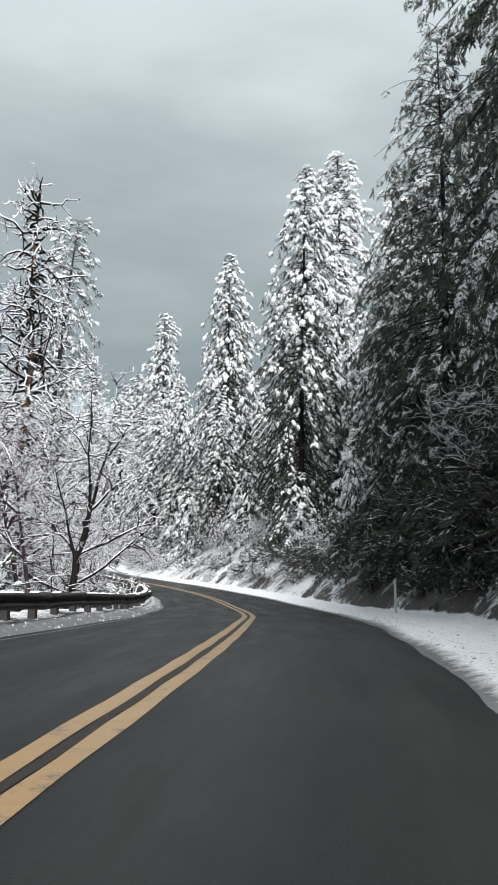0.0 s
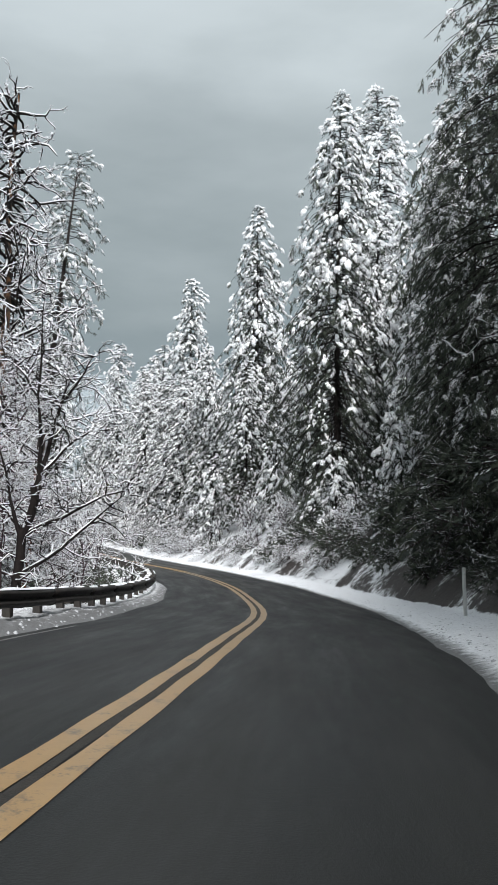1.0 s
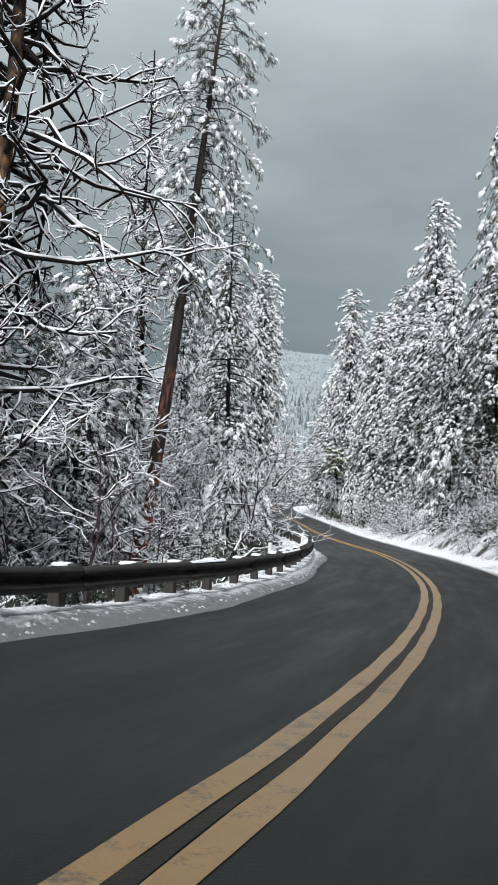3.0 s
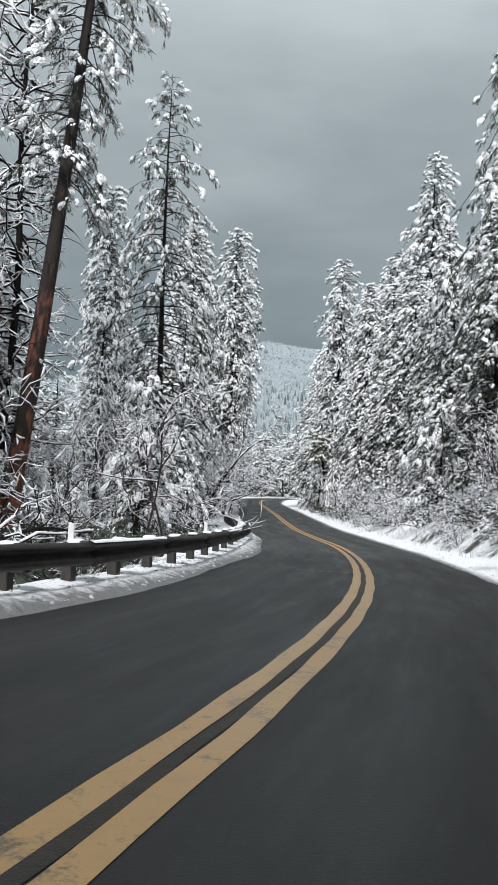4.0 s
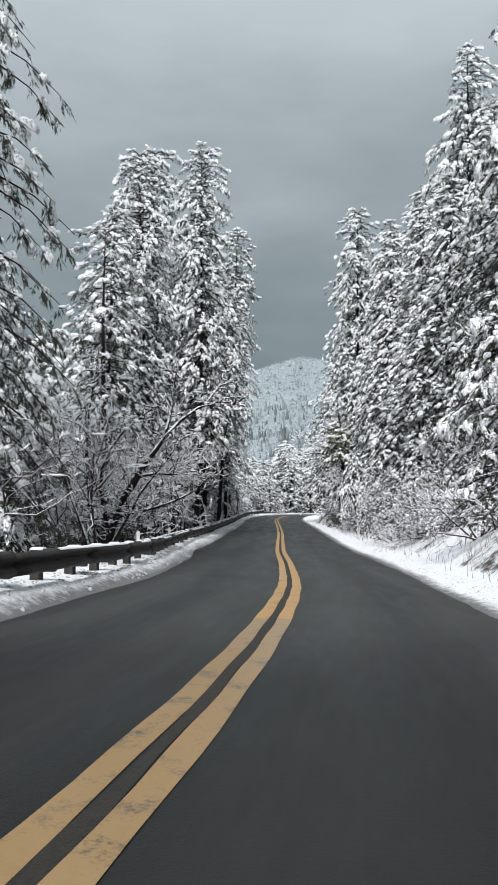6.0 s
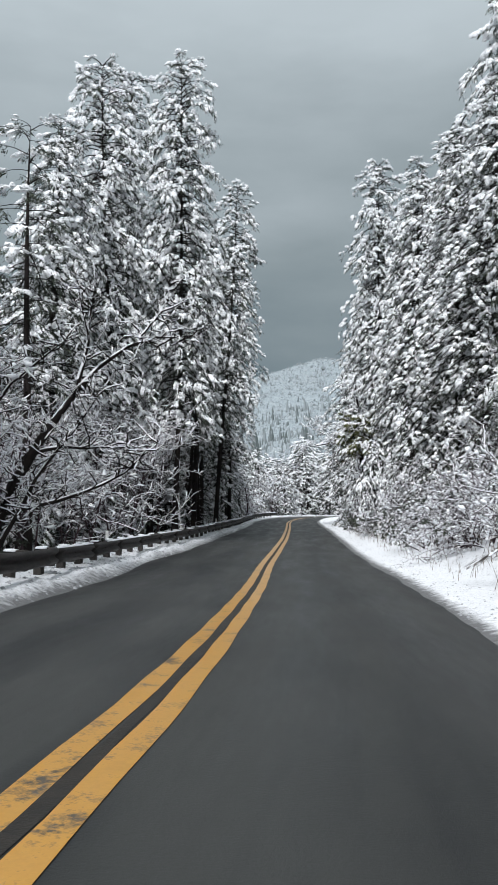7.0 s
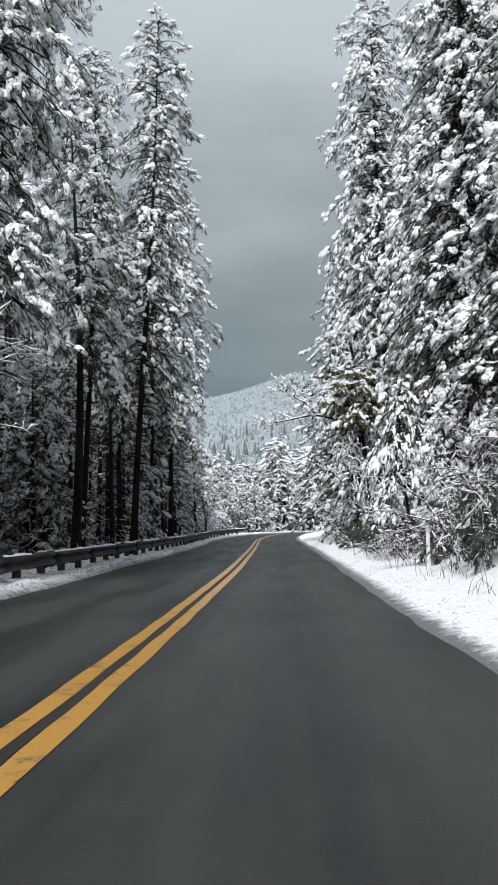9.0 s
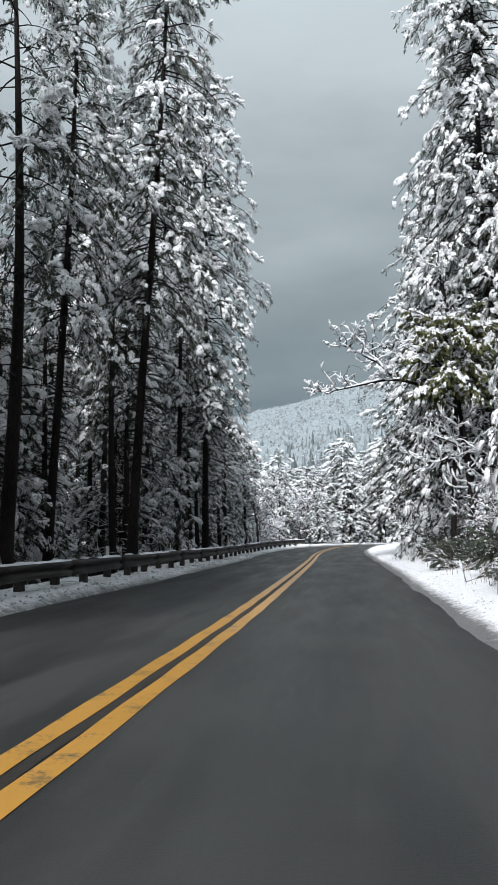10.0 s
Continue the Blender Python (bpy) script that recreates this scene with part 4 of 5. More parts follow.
for s, off, proto, wide, tall in [(s, o, p, w * (1.15 if s > 55 else 1.0), h) for s, o, p, w, h in RIGHT] + LEFT:  # the crown of a model ends where its trunk does
    plant(proto, s, off, wide, tall / FULL[proto.name], lean=random.uniform(-1, 1), tilt=random.uniform(-1, 1))

# the leaning red pine and the orange snag by the rail
leaning = conifer("pine_tree", "leaning pine with red bark below and a ragged snowy crown", 201, 29, 2.6, 0.46, 4600, 0.55, 0.21, 0.6, "pine", RED_BARK, dead=60, clump=1.6, kites=3, narrow=0.08, girth=1.55)
plant(TRUNK[0], 124.5, -6.6, 1.0, 25 / FULL[TRUNK[0].name], 30, lean=3.2)
plant(leaning, 61.5, -12.1, 1.0, 1.0, 40, lean=6.5, tilt=0)


def dead_pine(name, label, seed, tall, fat, count, reach, bark, bend, snow, lump):
    """A dead standing pine: bare trunk, kinked level limbs with snow lying on them."""
    r = np.random.default_rng(seed)
    tree, out = new(name), []
    h = np.linspace(0, tall, 16)
    line = np.stack([0.10 * np.sin(h * 0.5 + seed), 0.10 * np.sin(h * 0.37), h], 1)
    v, f = tubes(line[None], (fat * np.clip(1 - h / tall * 0.8, 0.1, 1))[None], 10)
    part("trunk", stack(v, f, "trunk", [bark]), tree)
    for k in range(count):
        z = tall * (0.16 + 0.82 * (k + r.uniform(0, 1)) / count)
        a = r.uniform(0, 6.283)
        size = reach * r.uniform(0.4, 1.0) * np.interp(z / tall, [0, 0.5, 1], [0.8, 1.0, 0.4])
        p = np.array([np.interp(z, h, line[:, c]) for c in range(3)])
        grow(r, p, np.array([math.cos(a), math.sin(a), r.uniform(-0.25, 0.2)]), size, 0.018 + 0.011 * reach, 2, out, bend, (3, 4), 0.55, -0.02, 0.42)
    snowy_limbs(out, BARK, tree, "dead_crown", snow, r, lump, None, 1, 0.85)
    return tagged(tree, label, "tree")


snag = dead_pine("dead_pine", "dead pine with peeling orange bark and snowy limbs", 202, 24, 0.32, 180, 5.6, ORANGE_BARK, 0.95, 1.15, 0.10)
plant(snag, 44.5, -11.9, 1.0, 1.0, 10, lean=1.5)
grey_snag = dead_pine("dead_pine", "dead grey pine bristling with snow-lined bare limbs", 204, 25, 0.17, 230, 2.7, BARK, 0.55, 1.2, 0.10)
plant(grey_snag, 63.5, -12.7, 1.0, 1.0, 60, lean=-0.5)


def crooked_tree(name, label, seed, limbs, twigs, snow_scale, lump, bark=BARK, share=0.5):
    """A leafless tree from a few bent limbs: each is (sideways, up) bends from foot to tip with its thickness there."""
    r = np.random.default_rng(seed)
    tree, out = new(name), []
    for k, (bends, thick, thin) in enumerate(limbs):
        bends = np.array(bends, float)
        way = np.linspace(0, 1, len(bends))
        q = np.linspace(0, 1, 9)
        side, up = np.interp(q, way, bends[:, 0]), np.interp(q, way, bends[:, 1])
        for _ in range(2):
            side[1:-1] = (side[:-2] + 2 * side[1:-1] + side[2:]) / 4
            up[1:-1] = (up[:-2] + 2 * up[1:-1] + up[2:]) / 4
        deep = (0.12 * r.normal() if k else 0.0) * q * (up[-1] - up[0] + abs(side[-1] - side[0])) * 0.5
        pts = np.stack([side + 0.05 * r.normal(size=9) * q, deep + 0.05 * r.normal(size=9) * q, up + 0.05 * r.normal(size=9) * q], 1)
        rad = np.linspace(thick, thin * (1.0 if k == 0 else 0.4), 9)
        v, f = tubes(pts[None], rad[None], 8)
        part("trunk" if k == 0 else "limb", stack(v, f, "limb", [bark]), tree)
        if k:
            top = pts + np.array([0, 0, 1.0]) * (rad * 0.7)[:, None]
            v, f = tubes(top[None], (rad * 0.75 + 0.012 * snow_scale)[None] * r.uniform(0.7, 1.15, 9), 6)
            tagged(part("limb_snow", stack(v, f, "limb_snow", [SNOW]), tree, "rope of snow along a limb"), kind="stuff")
        size = float(np.linalg.norm(pts[-1] - pts[0]))
        for _ in range(int(twigs * size)):
            t = r.uniform(0.25, 1.0)
            p = np.array([np.interp(t * 8, np.arange(9), pts[:, c]) for c in range(3)])
            e = unit(pts[-1] - pts[0]) * 0.5 + r.normal(0, 0.8, 3)
            e[2] = abs(e[2]) * 0.8
            grow(r, p, e, r.uniform(0.5, 1.3) * np.interp(t, [0, 1], [1.2, 0.7]), 0.02, 1, out, 1.05, (3, 5), 0.8, 0.04, 0.6)
    snowy_limbs(out, bark, tree, "fine_crown", snow_scale, r, lump, None, 1, share)
    return tagged(tree, label, "tree")


# forked dark tree by the rail near the start
fork = crooked_tree("bare_tree", "dark forked leafless tree with long snowy limbs", 211, [
    ([(0, -0.8), (0.05, 0.8), (0.25, 2.2), (0.55, 3.2)], 0.14, 0.10), ([(0.55, 3.1), (0.62, 4.0), (0.5, 5.6), (0.62, 8.4)], 0.08, 0.012), ([(0.5, 3.2), (0.85, 4.3), (1.2, 5.8), (1.5, 8.0)], 0.075, 0.012),
    ([(0.2, 1.7), (0.0, 2.6), (-0.35, 4.0), (-0.6, 5.8)], 0.07, 0.01), ([(0.25, 2.0), (1.0, 2.4), (1.9, 2.8), (2.9, 3.2)], 0.065, 0.03), ([(0.1, 1.0), (1.0, 1.5), (2.1, 2.5), (2.9, 3.3)], 0.06, 0.025),
    ([(0.6, 3.5), (1.1, 4.0), (1.7, 4.7), (2.4, 4.6)], 0.05, 0.02), ([(0.5, 5.4), (0.0, 6.2), (-0.9, 6.7)], 0.04, 0.015), ([(1.2, 5.4), (1.7, 6.1), (2.1, 6.6)], 0.04, 0.015), ([(0.1, 2.2), (-0.6, 3.0), (-1.5, 3.4)], 0.05, 0.02)], 6, 0.42, 0.05, share=0.32)
plant(fork, 28.3, -7.4, 1.0, 1.0, math.degrees(heading(28.3)))
# snow-roped tree that reaches over the guardrail
reach_tree = crooked_tree("bare_tree", "crooked leafless tree with snow-roped limbs over the guardrail", 212, [
    ([(0, -1.0), (0.3, 1.0), (0.8, 2.4), (1.7, 3.7)], 0.15, 0.10), ([(1.7, 3.7), (2.3, 4.5), (2.4, 5.6), (2.6, 7.4)], 0.08, 0.03), ([(2.2, 4.4), (2.9, 5.2), (3.7, 5.7), (4.8, 5.6)], 0.06, 0.02),
    ([(1.3, 3.0), (1.9, 3.2), (2.6, 3.1), (3.4, 3.2)], 0.05, 0.02), ([(0.3, 1.2), (-0.2, 3.0), (0.8, 4.9), (2.2, 5.6)], 0.07, 0.03), ([(0.4, 1.6), (1.6, 1.9), (3.0, 2.3), (4.0, 3.4)], 0.06, 0.025), ([(0, 0.2), (-0.5, 2.5), (-0.6, 5), (-0.2, 7.5)], 0.08, 0.03),
    ([(3.6, 5.6), (4.1, 6.2), (4.3, 7.1)], 0.03, 0.012), ([(0.1, 0.0), (0.9, 1.6), (1.9, 3.2), (3.0, 4.6)], 0.07, 0.02), ([(-0.1, 0.0), (-0.7, 1.5), (-1.4, 3.4), (-1.7, 5.0)], 0.07, 0.02)], 7, 0.6, 0.06, share=0.34)
plant(reach_tree, 84.5, -7.6, 1.0, 1.0, math.degrees(heading(84.5)))
# snowy limb over the right verge, beside the olive oak
over = crooked_tree("bare_tree", "leaning leafless oak with thick snow on its limbs", 213, [
    ([(0, -0.3), (-0.1, 2.0), (-0.4, 5.0), (-0.9, 10.0)], 0.17, 0.06), ([(-0.4, 5.0), (-1.6, 5.8), (-2.9, 6.2), (-4.0, 5.6), (-5.5, 5.7)], 0.09, 0.025), ([(-2.6, 6.1), (-3.2, 6.8), (-3.8, 7.6)], 0.05, 0.02), ([(-3.1, 6.6), (-3.9, 7.0), (-4.5, 7.3)], 0.04, 0.015), ([(0.3, 2.6), (-0.2, 3.4), (-1.0, 4.0), (-1.9, 4.0)], 0.06, 0.03),
    ([(-0.3, 3.5), (-1.2, 3.0), (-2.1, 3.4)], 0.04, 0.015), ([(-0.5, 6.0), (-1.5, 7.0), (-2.2, 7.2)], 0.05, 0.02)], 6, 1.7, 0.13)
plant(over, 127.3, 4.2, 1.0, 1.0, math.degrees(heading(127.3)))

# a broken branch that lies along the guardrail
fallen = crooked_tree("fallen_branch", "broken branch under thick snow lying along the guardrail", 214, [
    ([(0, -0.2), (1.2, 1.1), (3.2, 1.35), (5.6, 1.15)], 0.07, 0.03), ([(1.6, 1.15), (2.6, 1.7), (3.6, 1.9)], 0.03, 0.015), ([(0.2, 0.2), (2.0, 1.15), (4.0, 1.3)], 0.05, 0.03)], 1.2, 1.0, 0.07)
plant(fallen, 45.5, rail_off(45.5) - 1.0, 0.8, 0.72, math.degrees(heading(46)) + 88)

# bare trees
for s, off, k, wide, high, turn in ((33, -9.2, 1, 0.8, 0.8, 40), (37, -10.5, 2, 0.9, 0.9, 120), (97, -10.5, 1, 0.7, 0.7, 90), (41, -14, 0, 0.8, 0.8, 80)):
    plant(OAK[k], s, off, wide, high, turn)
rng = random.Random(5)
for _ in range(40):
    s = rng.uniform(20, 100)
    plant((DIM * 2 + THIN)[rng.randrange(9)], s, rail_off(s) - rng.uniform(2.2, 8), rng.uniform(0.7, 1.0), rng.uniform(0.6, 1.1), rng.uniform(0, 360))
for _ in range(16):
    s = rng.uniform(20, 150)
    plant(THIN[rng.randrange(3)], s, edge_right(s) + rng.uniform(2.6, 7), rng.uniform(0.6, 0.9), rng.uniform(0.45, 0.75), rng.uniform(0, 360))

# white thickets in the hollow behind the rail
for s, off, wide, high in ((48.5, -13.2, 1.3, 1.45), (52.5, -14.6, 1.4, 1.6), (45.5, -13.6, 1.2, 1.35), (56.5, -15.5, 1.4, 1.6), (51, -17, 1.4, 1.7), (60, -16, 1.3, 1.5), (64, -13.5, 1.1, 1.1), (69, -10.5, 1.0, 0.9), (104, -7.2, 0.9, 0.95), (107, -7.8, 1.0, 1.1), (86, -10, 1.0, 1.0), (90, -9.5, 1.0, 0.9), (96.5, -7.6, 0.8, 0.9), (99.5, -8.2, 1.0, 1.15), (101.5, -7.4, 0.8, 0.8)):
    plant(FROST[int(s) % 2] if s < 62 else THIN[int(s) % 3], s, off, wide, high, rng.uniform(0, 360))

# brush along both sides
for _ in range(44):
    s = rng.uniform(16, 105)
    plant((SHADE * 2 + BUSH[:1] + BRIAR[:2])[rng.randrange(7)], s, rail_off(s) - rng.uniform(1.9, 6.5), rng.uniform(0.7, 1.25), rng.uniform(0.6, 1.2), rng.uniform(0, 360))
for _ in range(34):
    s = rng.uniform(50, 135)
    plant((BUSH + BRIAR)[rng.randrange(7)], s, edge_right(s) + rng.uniform(1.4, 3.4), rng.uniform(0.45, 0.9), rng.uniform(0.4, 0.9), rng.uniform(0, 360))
for _ in range(38):
    s = rng.uniform(46, 140)
    plant((BUSH + BRIAR)[rng.randrange(7)], s, edge_right(s) + rng.uniform(2.3, 8.0), rng.uniform(0.7, 1.3), rng.uniform(0.6, 1.2), rng.uniform(0, 360))
for s, off, k in ((57, 6.5, 0), (70, 7.0, 1), (84, 6.0, 2), (95, 7.4, 0), (72, -8, 0), (66, -8.5, 1), (49, 7.5, 2), (94, -10.5, 2), (47, -14.5, 0), (41.5, -12.5, 1)):
    plant(YOUNG[k], s, off, rng.uniform(0.8, 1.2), rng.uniform(0.7, 1.15), rng.uniform(0, 360))

for s, off, k, turn, wide, high in ((112, 3.3, 0, 20, 0.75, 0.95), (110.2, 4.2, 1, 120, 0.62, 0.68), (117.5, 4.2, 1, 300, 0.62, 0.68)):
    plant(BOWED[k], s, off, wide, high, turn)
for _ in range(14):
    s = rng.uniform(34, 60)
    plant(SHADE[rng.randrange(2)], s, edge_right(s) + rng.uniform(3, 9), rng.uniform(1.0, 1.8), rng.uniform(0.9, 1.6), rng.uniform(0, 360))

# dark saplings between the pines, and leggy ones on the open bank
for _ in range(64):
    s = rng.uniform(84, 150)
    plant((DIM + THIN + FROST)[rng.randrange(8)], s, rail_off(s) - rng.uniform(2.0, 9), rng.uniform(0.7, 1.0), rng.uniform(0.5, 1.2), rng.uniform(0, 360))
for _ in range(26):
    s = rng.uniform(92, 140)
    plant(DIM[rng.randrange(3)], s, edge_right(s) + rng.uniform(2.4, 6), rng.uniform(0.5, 0.8), rng.uniform(0.35, 0.7), rng.uniform(0, 360))

# thick brush down the right-hand bank to the verge
for _ in range(46):
    s = rng.uniform(84, 136)
    plant((BUSH + BRIAR + SHADE * 3)[rng.randrange(13)], s, edge_right(s) + rng.uniform(2.3, 4.6), rng.uniform(0.7, 1.2), rng.uniform(0.6, 1.15), rng.uniform(0, 360))
for _ in range(18):
    s = rng.uniform(90, 132)
    plant((BUSH + BRIAR)[rng.randrange(7)], s, edge_right(s) + rng.uniform(3.0, 5.5), rng.uniform(0.8, 1.1), rng.uniform(0.8, 1.2), rng.uniform(0, 360))
# close dark stems behind the rail
for _ in range(34):
    s = rng.uniform(119, 168)
    plant(POLE[rng.randrange(3)], s, rail_off(s) - rng.uniform(2.0, 8), rng.uniform(0.7, 1.0), rng.uniform(0.5, 0.95), rng.uniform(0, 360))
for _ in range(34):
    s = rng.uniform(120, 168)
    plant(GLOOM[rng.randrange(2)], s, rail_off(s) - rng.uniform(3, 12), rng.uniform(0.6, 0.9), rng.uniform(0.3, 0.7), rng.uniform(0, 360))

# low brush at the foot of the cut bank
for _ in range(56):
    s = rng.uniform(17, 52)
    plant((SHADE * 2 + BRIAR[:1])[rng.randrange(5)], s, edge_right(s) + rng.uniform(2.3, 3.6), rng.uniform(0.5, 0.85), rng.uniform(0.45, 0.8), rng.uniform(0, 360))

# brush that hides the foot of the dark bank
for _ in range(34):
    s = rng.uniform(15, 38)
    plant(SHADE[rng.randrange(2)], s, edge_right(s) + rng.uniform(2.8, 5.4), rng.uniform(0.8, 1.4), rng.uniform(0.6, 1.1), rng.uniform(0, 360))
for _ in range(8):
    s = rng.uniform(18, 42)
    plant(BUSH[rng.randrange(4)], s, edge_right(s) + rng.uniform(2.0, 4.0), rng.uniform(0.4, 0.7), rng.uniform(0.3, 0.6), rng.uniform(0, 360))

for _ in range(40):
    s = rng.uniform(92, 165)
    plant(GLOOM[rng.randrange(2)], s, rail_off(s) - rng.uniform(7, 24), rng.uniform(0.8, 1.2), rng.uniform(0.5, 0.9), rng.uniform(0, 360))
for _ in range(20):
    s = rng.uniform(49, 63)
    plant(SHADE[rng.randrange(2)], s, edge_right(s) + rng.uniform(2.6, 5.8), rng.uniform(0.8, 1.3), rng.uniform(0.6, 1.1), rng.uniform(0, 360))
# the depth of the forest
for _ in range(50):
    s = rng.uniform(8, 165)
    plant((FILL + POLE if s < 92 else GLOOM * 2 + POLE)[rng.randrange(7)], s, rail_off(s) - rng.uniform(9, 34), rng.uniform(0.85, 1.2), rng.uniform(0.55, 0.85), rng.uniform(0, 360))
for _ in range(28):
    s = rng.uniform(20, 175)
    plant(FILL[rng.randrange(4)], s, edge_right(s) + rng.uniform(11, 34), rng.uniform(0.9, 1.25), rng.uniform(0.6, 0.95), rng.uniform(0, 360))
for _ in range(46):
    s = rng.uniform(18, 47)
    plant(SHADE[rng.randrange(2)], s, edge_right(s) + rng.uniform(3.3, 7.2), rng.uniform(1.2, 2.0), rng.uniform(1.0, 1.8), rng.uniform(0, 360))
for _ in range(24):
    s = rng.uniform(100, 160)
    plant(POLE[rng.randrange(3)], s, rail_off(s) - rng.uniform(1.5, 9), rng.uniform(0.8, 1.1), rng.uniform(0.7, 1.0), rng.uniform(0, 360))
for _ in range(16):
    s = rng.uniform(104, 142)
    plant(GLOOM[rng.randrange(2)], s, rail_off(s) - rng.uniform(3.5, 9), rng.uniform(0.5, 0.8), rng.uniform(0.22, 0.45), rng.uniform(0, 360))
for _ in range(18):
    s = rng.uniform(160, 200)
    plant(GLOOM[rng.randrange(2)], s, rng.uniform(-34, -7), rng.uniform(0.45, 0.8), rng.uniform(0.14, 0.34), rng.uniform(0, 360))
for s, off, k in ((95, -8, 0), (98, -7.3, 1), (101, -7.9, 0), (104, -8.2, 1), (89.5, -8.6, 1)):
    plant(THIN[k], s, off, 0.8, rng.uniform(0.7, 0.95), rng.uniform(0, 360))
# snowy wood where the road bends away
for _ in range(12):
    s = rng.uniform(172, 200)
    plant(YOUNG[rng.randrange(3)], s, rng.uniform(-34, -7), rng.uniform(0.8, 1.3), rng.uniform(0.5, 1.0), rng.uniform(0, 360))
for _ in range(26):
    s = rng.uniform(158, 185)
    plant((BRIAR + DIM)[rng.randrange(6)], s, rng.uniform(-26, -7) if rng.random() < 0.8 else edge_right(s) + rng.uniform(1.5, 5), rng.uniform(1.0, 1.6), rng.uniform(0.6, 1.2), rng.uniform(0, 360))
for _ in range(44):
    s = rng.uniform(164, 205)
    plant(FROST[rng.randrange(2)], s, rng.uniform(-34, -7), rng.uniform(0.8, 1.5), rng.uniform(0.6, 1.3), rng.uniform(0, 360))
for _ in range(22):
    s = rng.uniform(162, 190)
    plant((BUSH + THIN)[rng.randrange(7)], s, rng.uniform(-26, -7), rng.uniform(1.2, 2.0), rng.uniform(0.9, 1.6), rng.uniform(0, 360))


for _ in range(70):
    s = rng.uniform(176, 218)
    plant(FILL[rng.randrange(4)], s, edge_left(s) - rng.uniform(2, 26), rng.uniform(0.8, 1.2), rng.uniform(0.4, 0.7), rng.uniform(0, 360))
for _ in range(60):
    s, off = rng.uniform(186, 228), rng.uniform(-46, 16)
    if not edge_left(s) - 2 < off < edge_right(s) + 2:
        plant(FILL[rng.randrange(4)], s, off, rng.uniform(0.7, 1.0), rng.uniform(0.38, 0.66), rng.uniform(0, 360))


def far_forest():
    """The wooded hillside across the valley: thousands of small trees and bushes dusted with snow, coloured as through
    haze.
    """
    r = np.random.default_rng(77)
    n = 42000
    d = 230 + 690 * r.uniform(0, 1, n) ** 0.8
    az = np.radians(r.uniform(-2, 42, n))
    x, y = -20 - np.sin(az) * d, 60 + np.cos(az) * d
    z = terrain(x, y)
    size = r.lognormal(-0.1, 0.4, n)
    tall = size * np.where(r.uniform(size=n) < np.interp(d, [230, 420, 640], [0.4, 0.2, 0.03]), r.uniform(1.8, 3.2, n), 0.7)
    way = np.stack([np.cos(d * 7), np.sin(d * 7), 0 * d], 1)
    v, f = lumps(np.stack([x, y, z], 1), way, size * 1.3, size, tall, r, 3)
    tagged(new("far_forest", stack(v, f, "far_forest", [FAR_HAZY], smooth_faces=False)), "distant hillside woods dusted with snow, haze in their colours", "forest", kind="stuff")


def far_conifers():
    """Dark pointed conifers scattered over the foot of that hillside, paled for haze."""
    r = np.random.default_rng(78)
    n = 2600
    d = 240 + 330 * r.uniform(0, 1, n) ** 1.3
    az = np.radians(r.uniform(-2, 42, n))
    x, y = -20 - np.sin(az) * d, 60 + np.cos(az) * d
    h = r.lognormal(1.35, 0.35, n)
    foot = np.stack([x, y, terrain(x, y) - 0.3], 1)
    lift = np.array([0, 0.25, 1.0])
    line = foot[:, None] + np.array([0, 0, 1.0]) * (lift[None] * h[:, None])[..., None]
    v, f = tubes(line, h[:, None] * np.array([0.17, 0.15, 0.01])[None] * r.uniform(0.8, 1.2, (n, 1)), 5)
    tagged(new("far_conifers", stack(v, f, "far_conifers", [FAR_HAZY_GREEN], smooth_faces=False)), "dark conifers dotted over the distant hillside, paled with haze colour", "forest", kind="stuff")


# needles and snowy trees paled and blued: haze painted into both base colours
FAR_HAZY_GREEN = varied("hazy_conifer_needles", (0.10, 0.12, 0.12), (0.22, 0.25, 0.26), 0.05, 0.8, bump=0, fine=5.0, island=0.8)
FAR_HAZY = varied("hazy_snowy_trees", (0.21, 0.235, 0.245), (0.36, 0.40, 0.42), 0.05, 0.8, bump=0, fine=5.0, island=0.9)
far_forest()
far_conifers()


def verge_litter():
    """Clods of ploughed snow along both edges, and dry stalks that stick out of the right verge."""
    r = np.random.default_rng(88)
    n = 12000
    s = r.uniform(2, 150, n)
    side = r.uniform(size=n) < 0.68
    away = np.where(side, r.uniform(0.05, 1.7, n), np.abs(r.normal(0, 0.45, n)) + 0.08)
    off = np.where(side, edge_left(s) - away, edge_right(s) + away)
    p = spot(s, off)
    p[:, 2] = terrain(p[:, 0], p[:, 1]) - 0.015
    g = np.clip(r.lognormal(-3.05, 0.45, n), 0.02, 0.09) * np.where(side, 1.0, 0.7)
    turn = r.uniform(0, 6.28, n)
    v, f = lumps(p, np.stack([np.cos(turn), np.sin(turn), 0 * turn], 1), g, g * 0.8, g * 0.5, r)
    tagged(new("snow_clods", stack(v, f, "snow_clods", [CLOD])), "crumbs and clods of ploughed snow along the road", "snow", kind="stuff")
    n = 900
    s = 60 + 80 * r.uniform(0, 1, n)
    s = np.round(s / 4) * 4 + r.normal(0, 0.7, n)
    p = spot(s, edge_right(s) + r.uniform(0.9, 3.6, n))
    p[:, 2] = terrain(p[:, 0], p[:, 1]) - 0.03
    q = np.linspace(0, 1, 4)
    h = r.uniform(0.15, 0.65, n)
    lean = r.normal(0, 0.35, (n, 2))
    line = p[:, None] + np.concatenate([lean[:, None] * (q**1.5)[None, :, None] * h[:, None, None], (h[:, None] * q)[..., None]], -1)
    v, f = tubes(line, 0.006 * (1.1 - q)[None] + 0 * h[:, None], 3)
    tagged(new("dry_stalks", stack(v, f, "dry_stalks", [STALK])), "dry brown grass stalks poking out of the snow", "grass", kind="stuff")


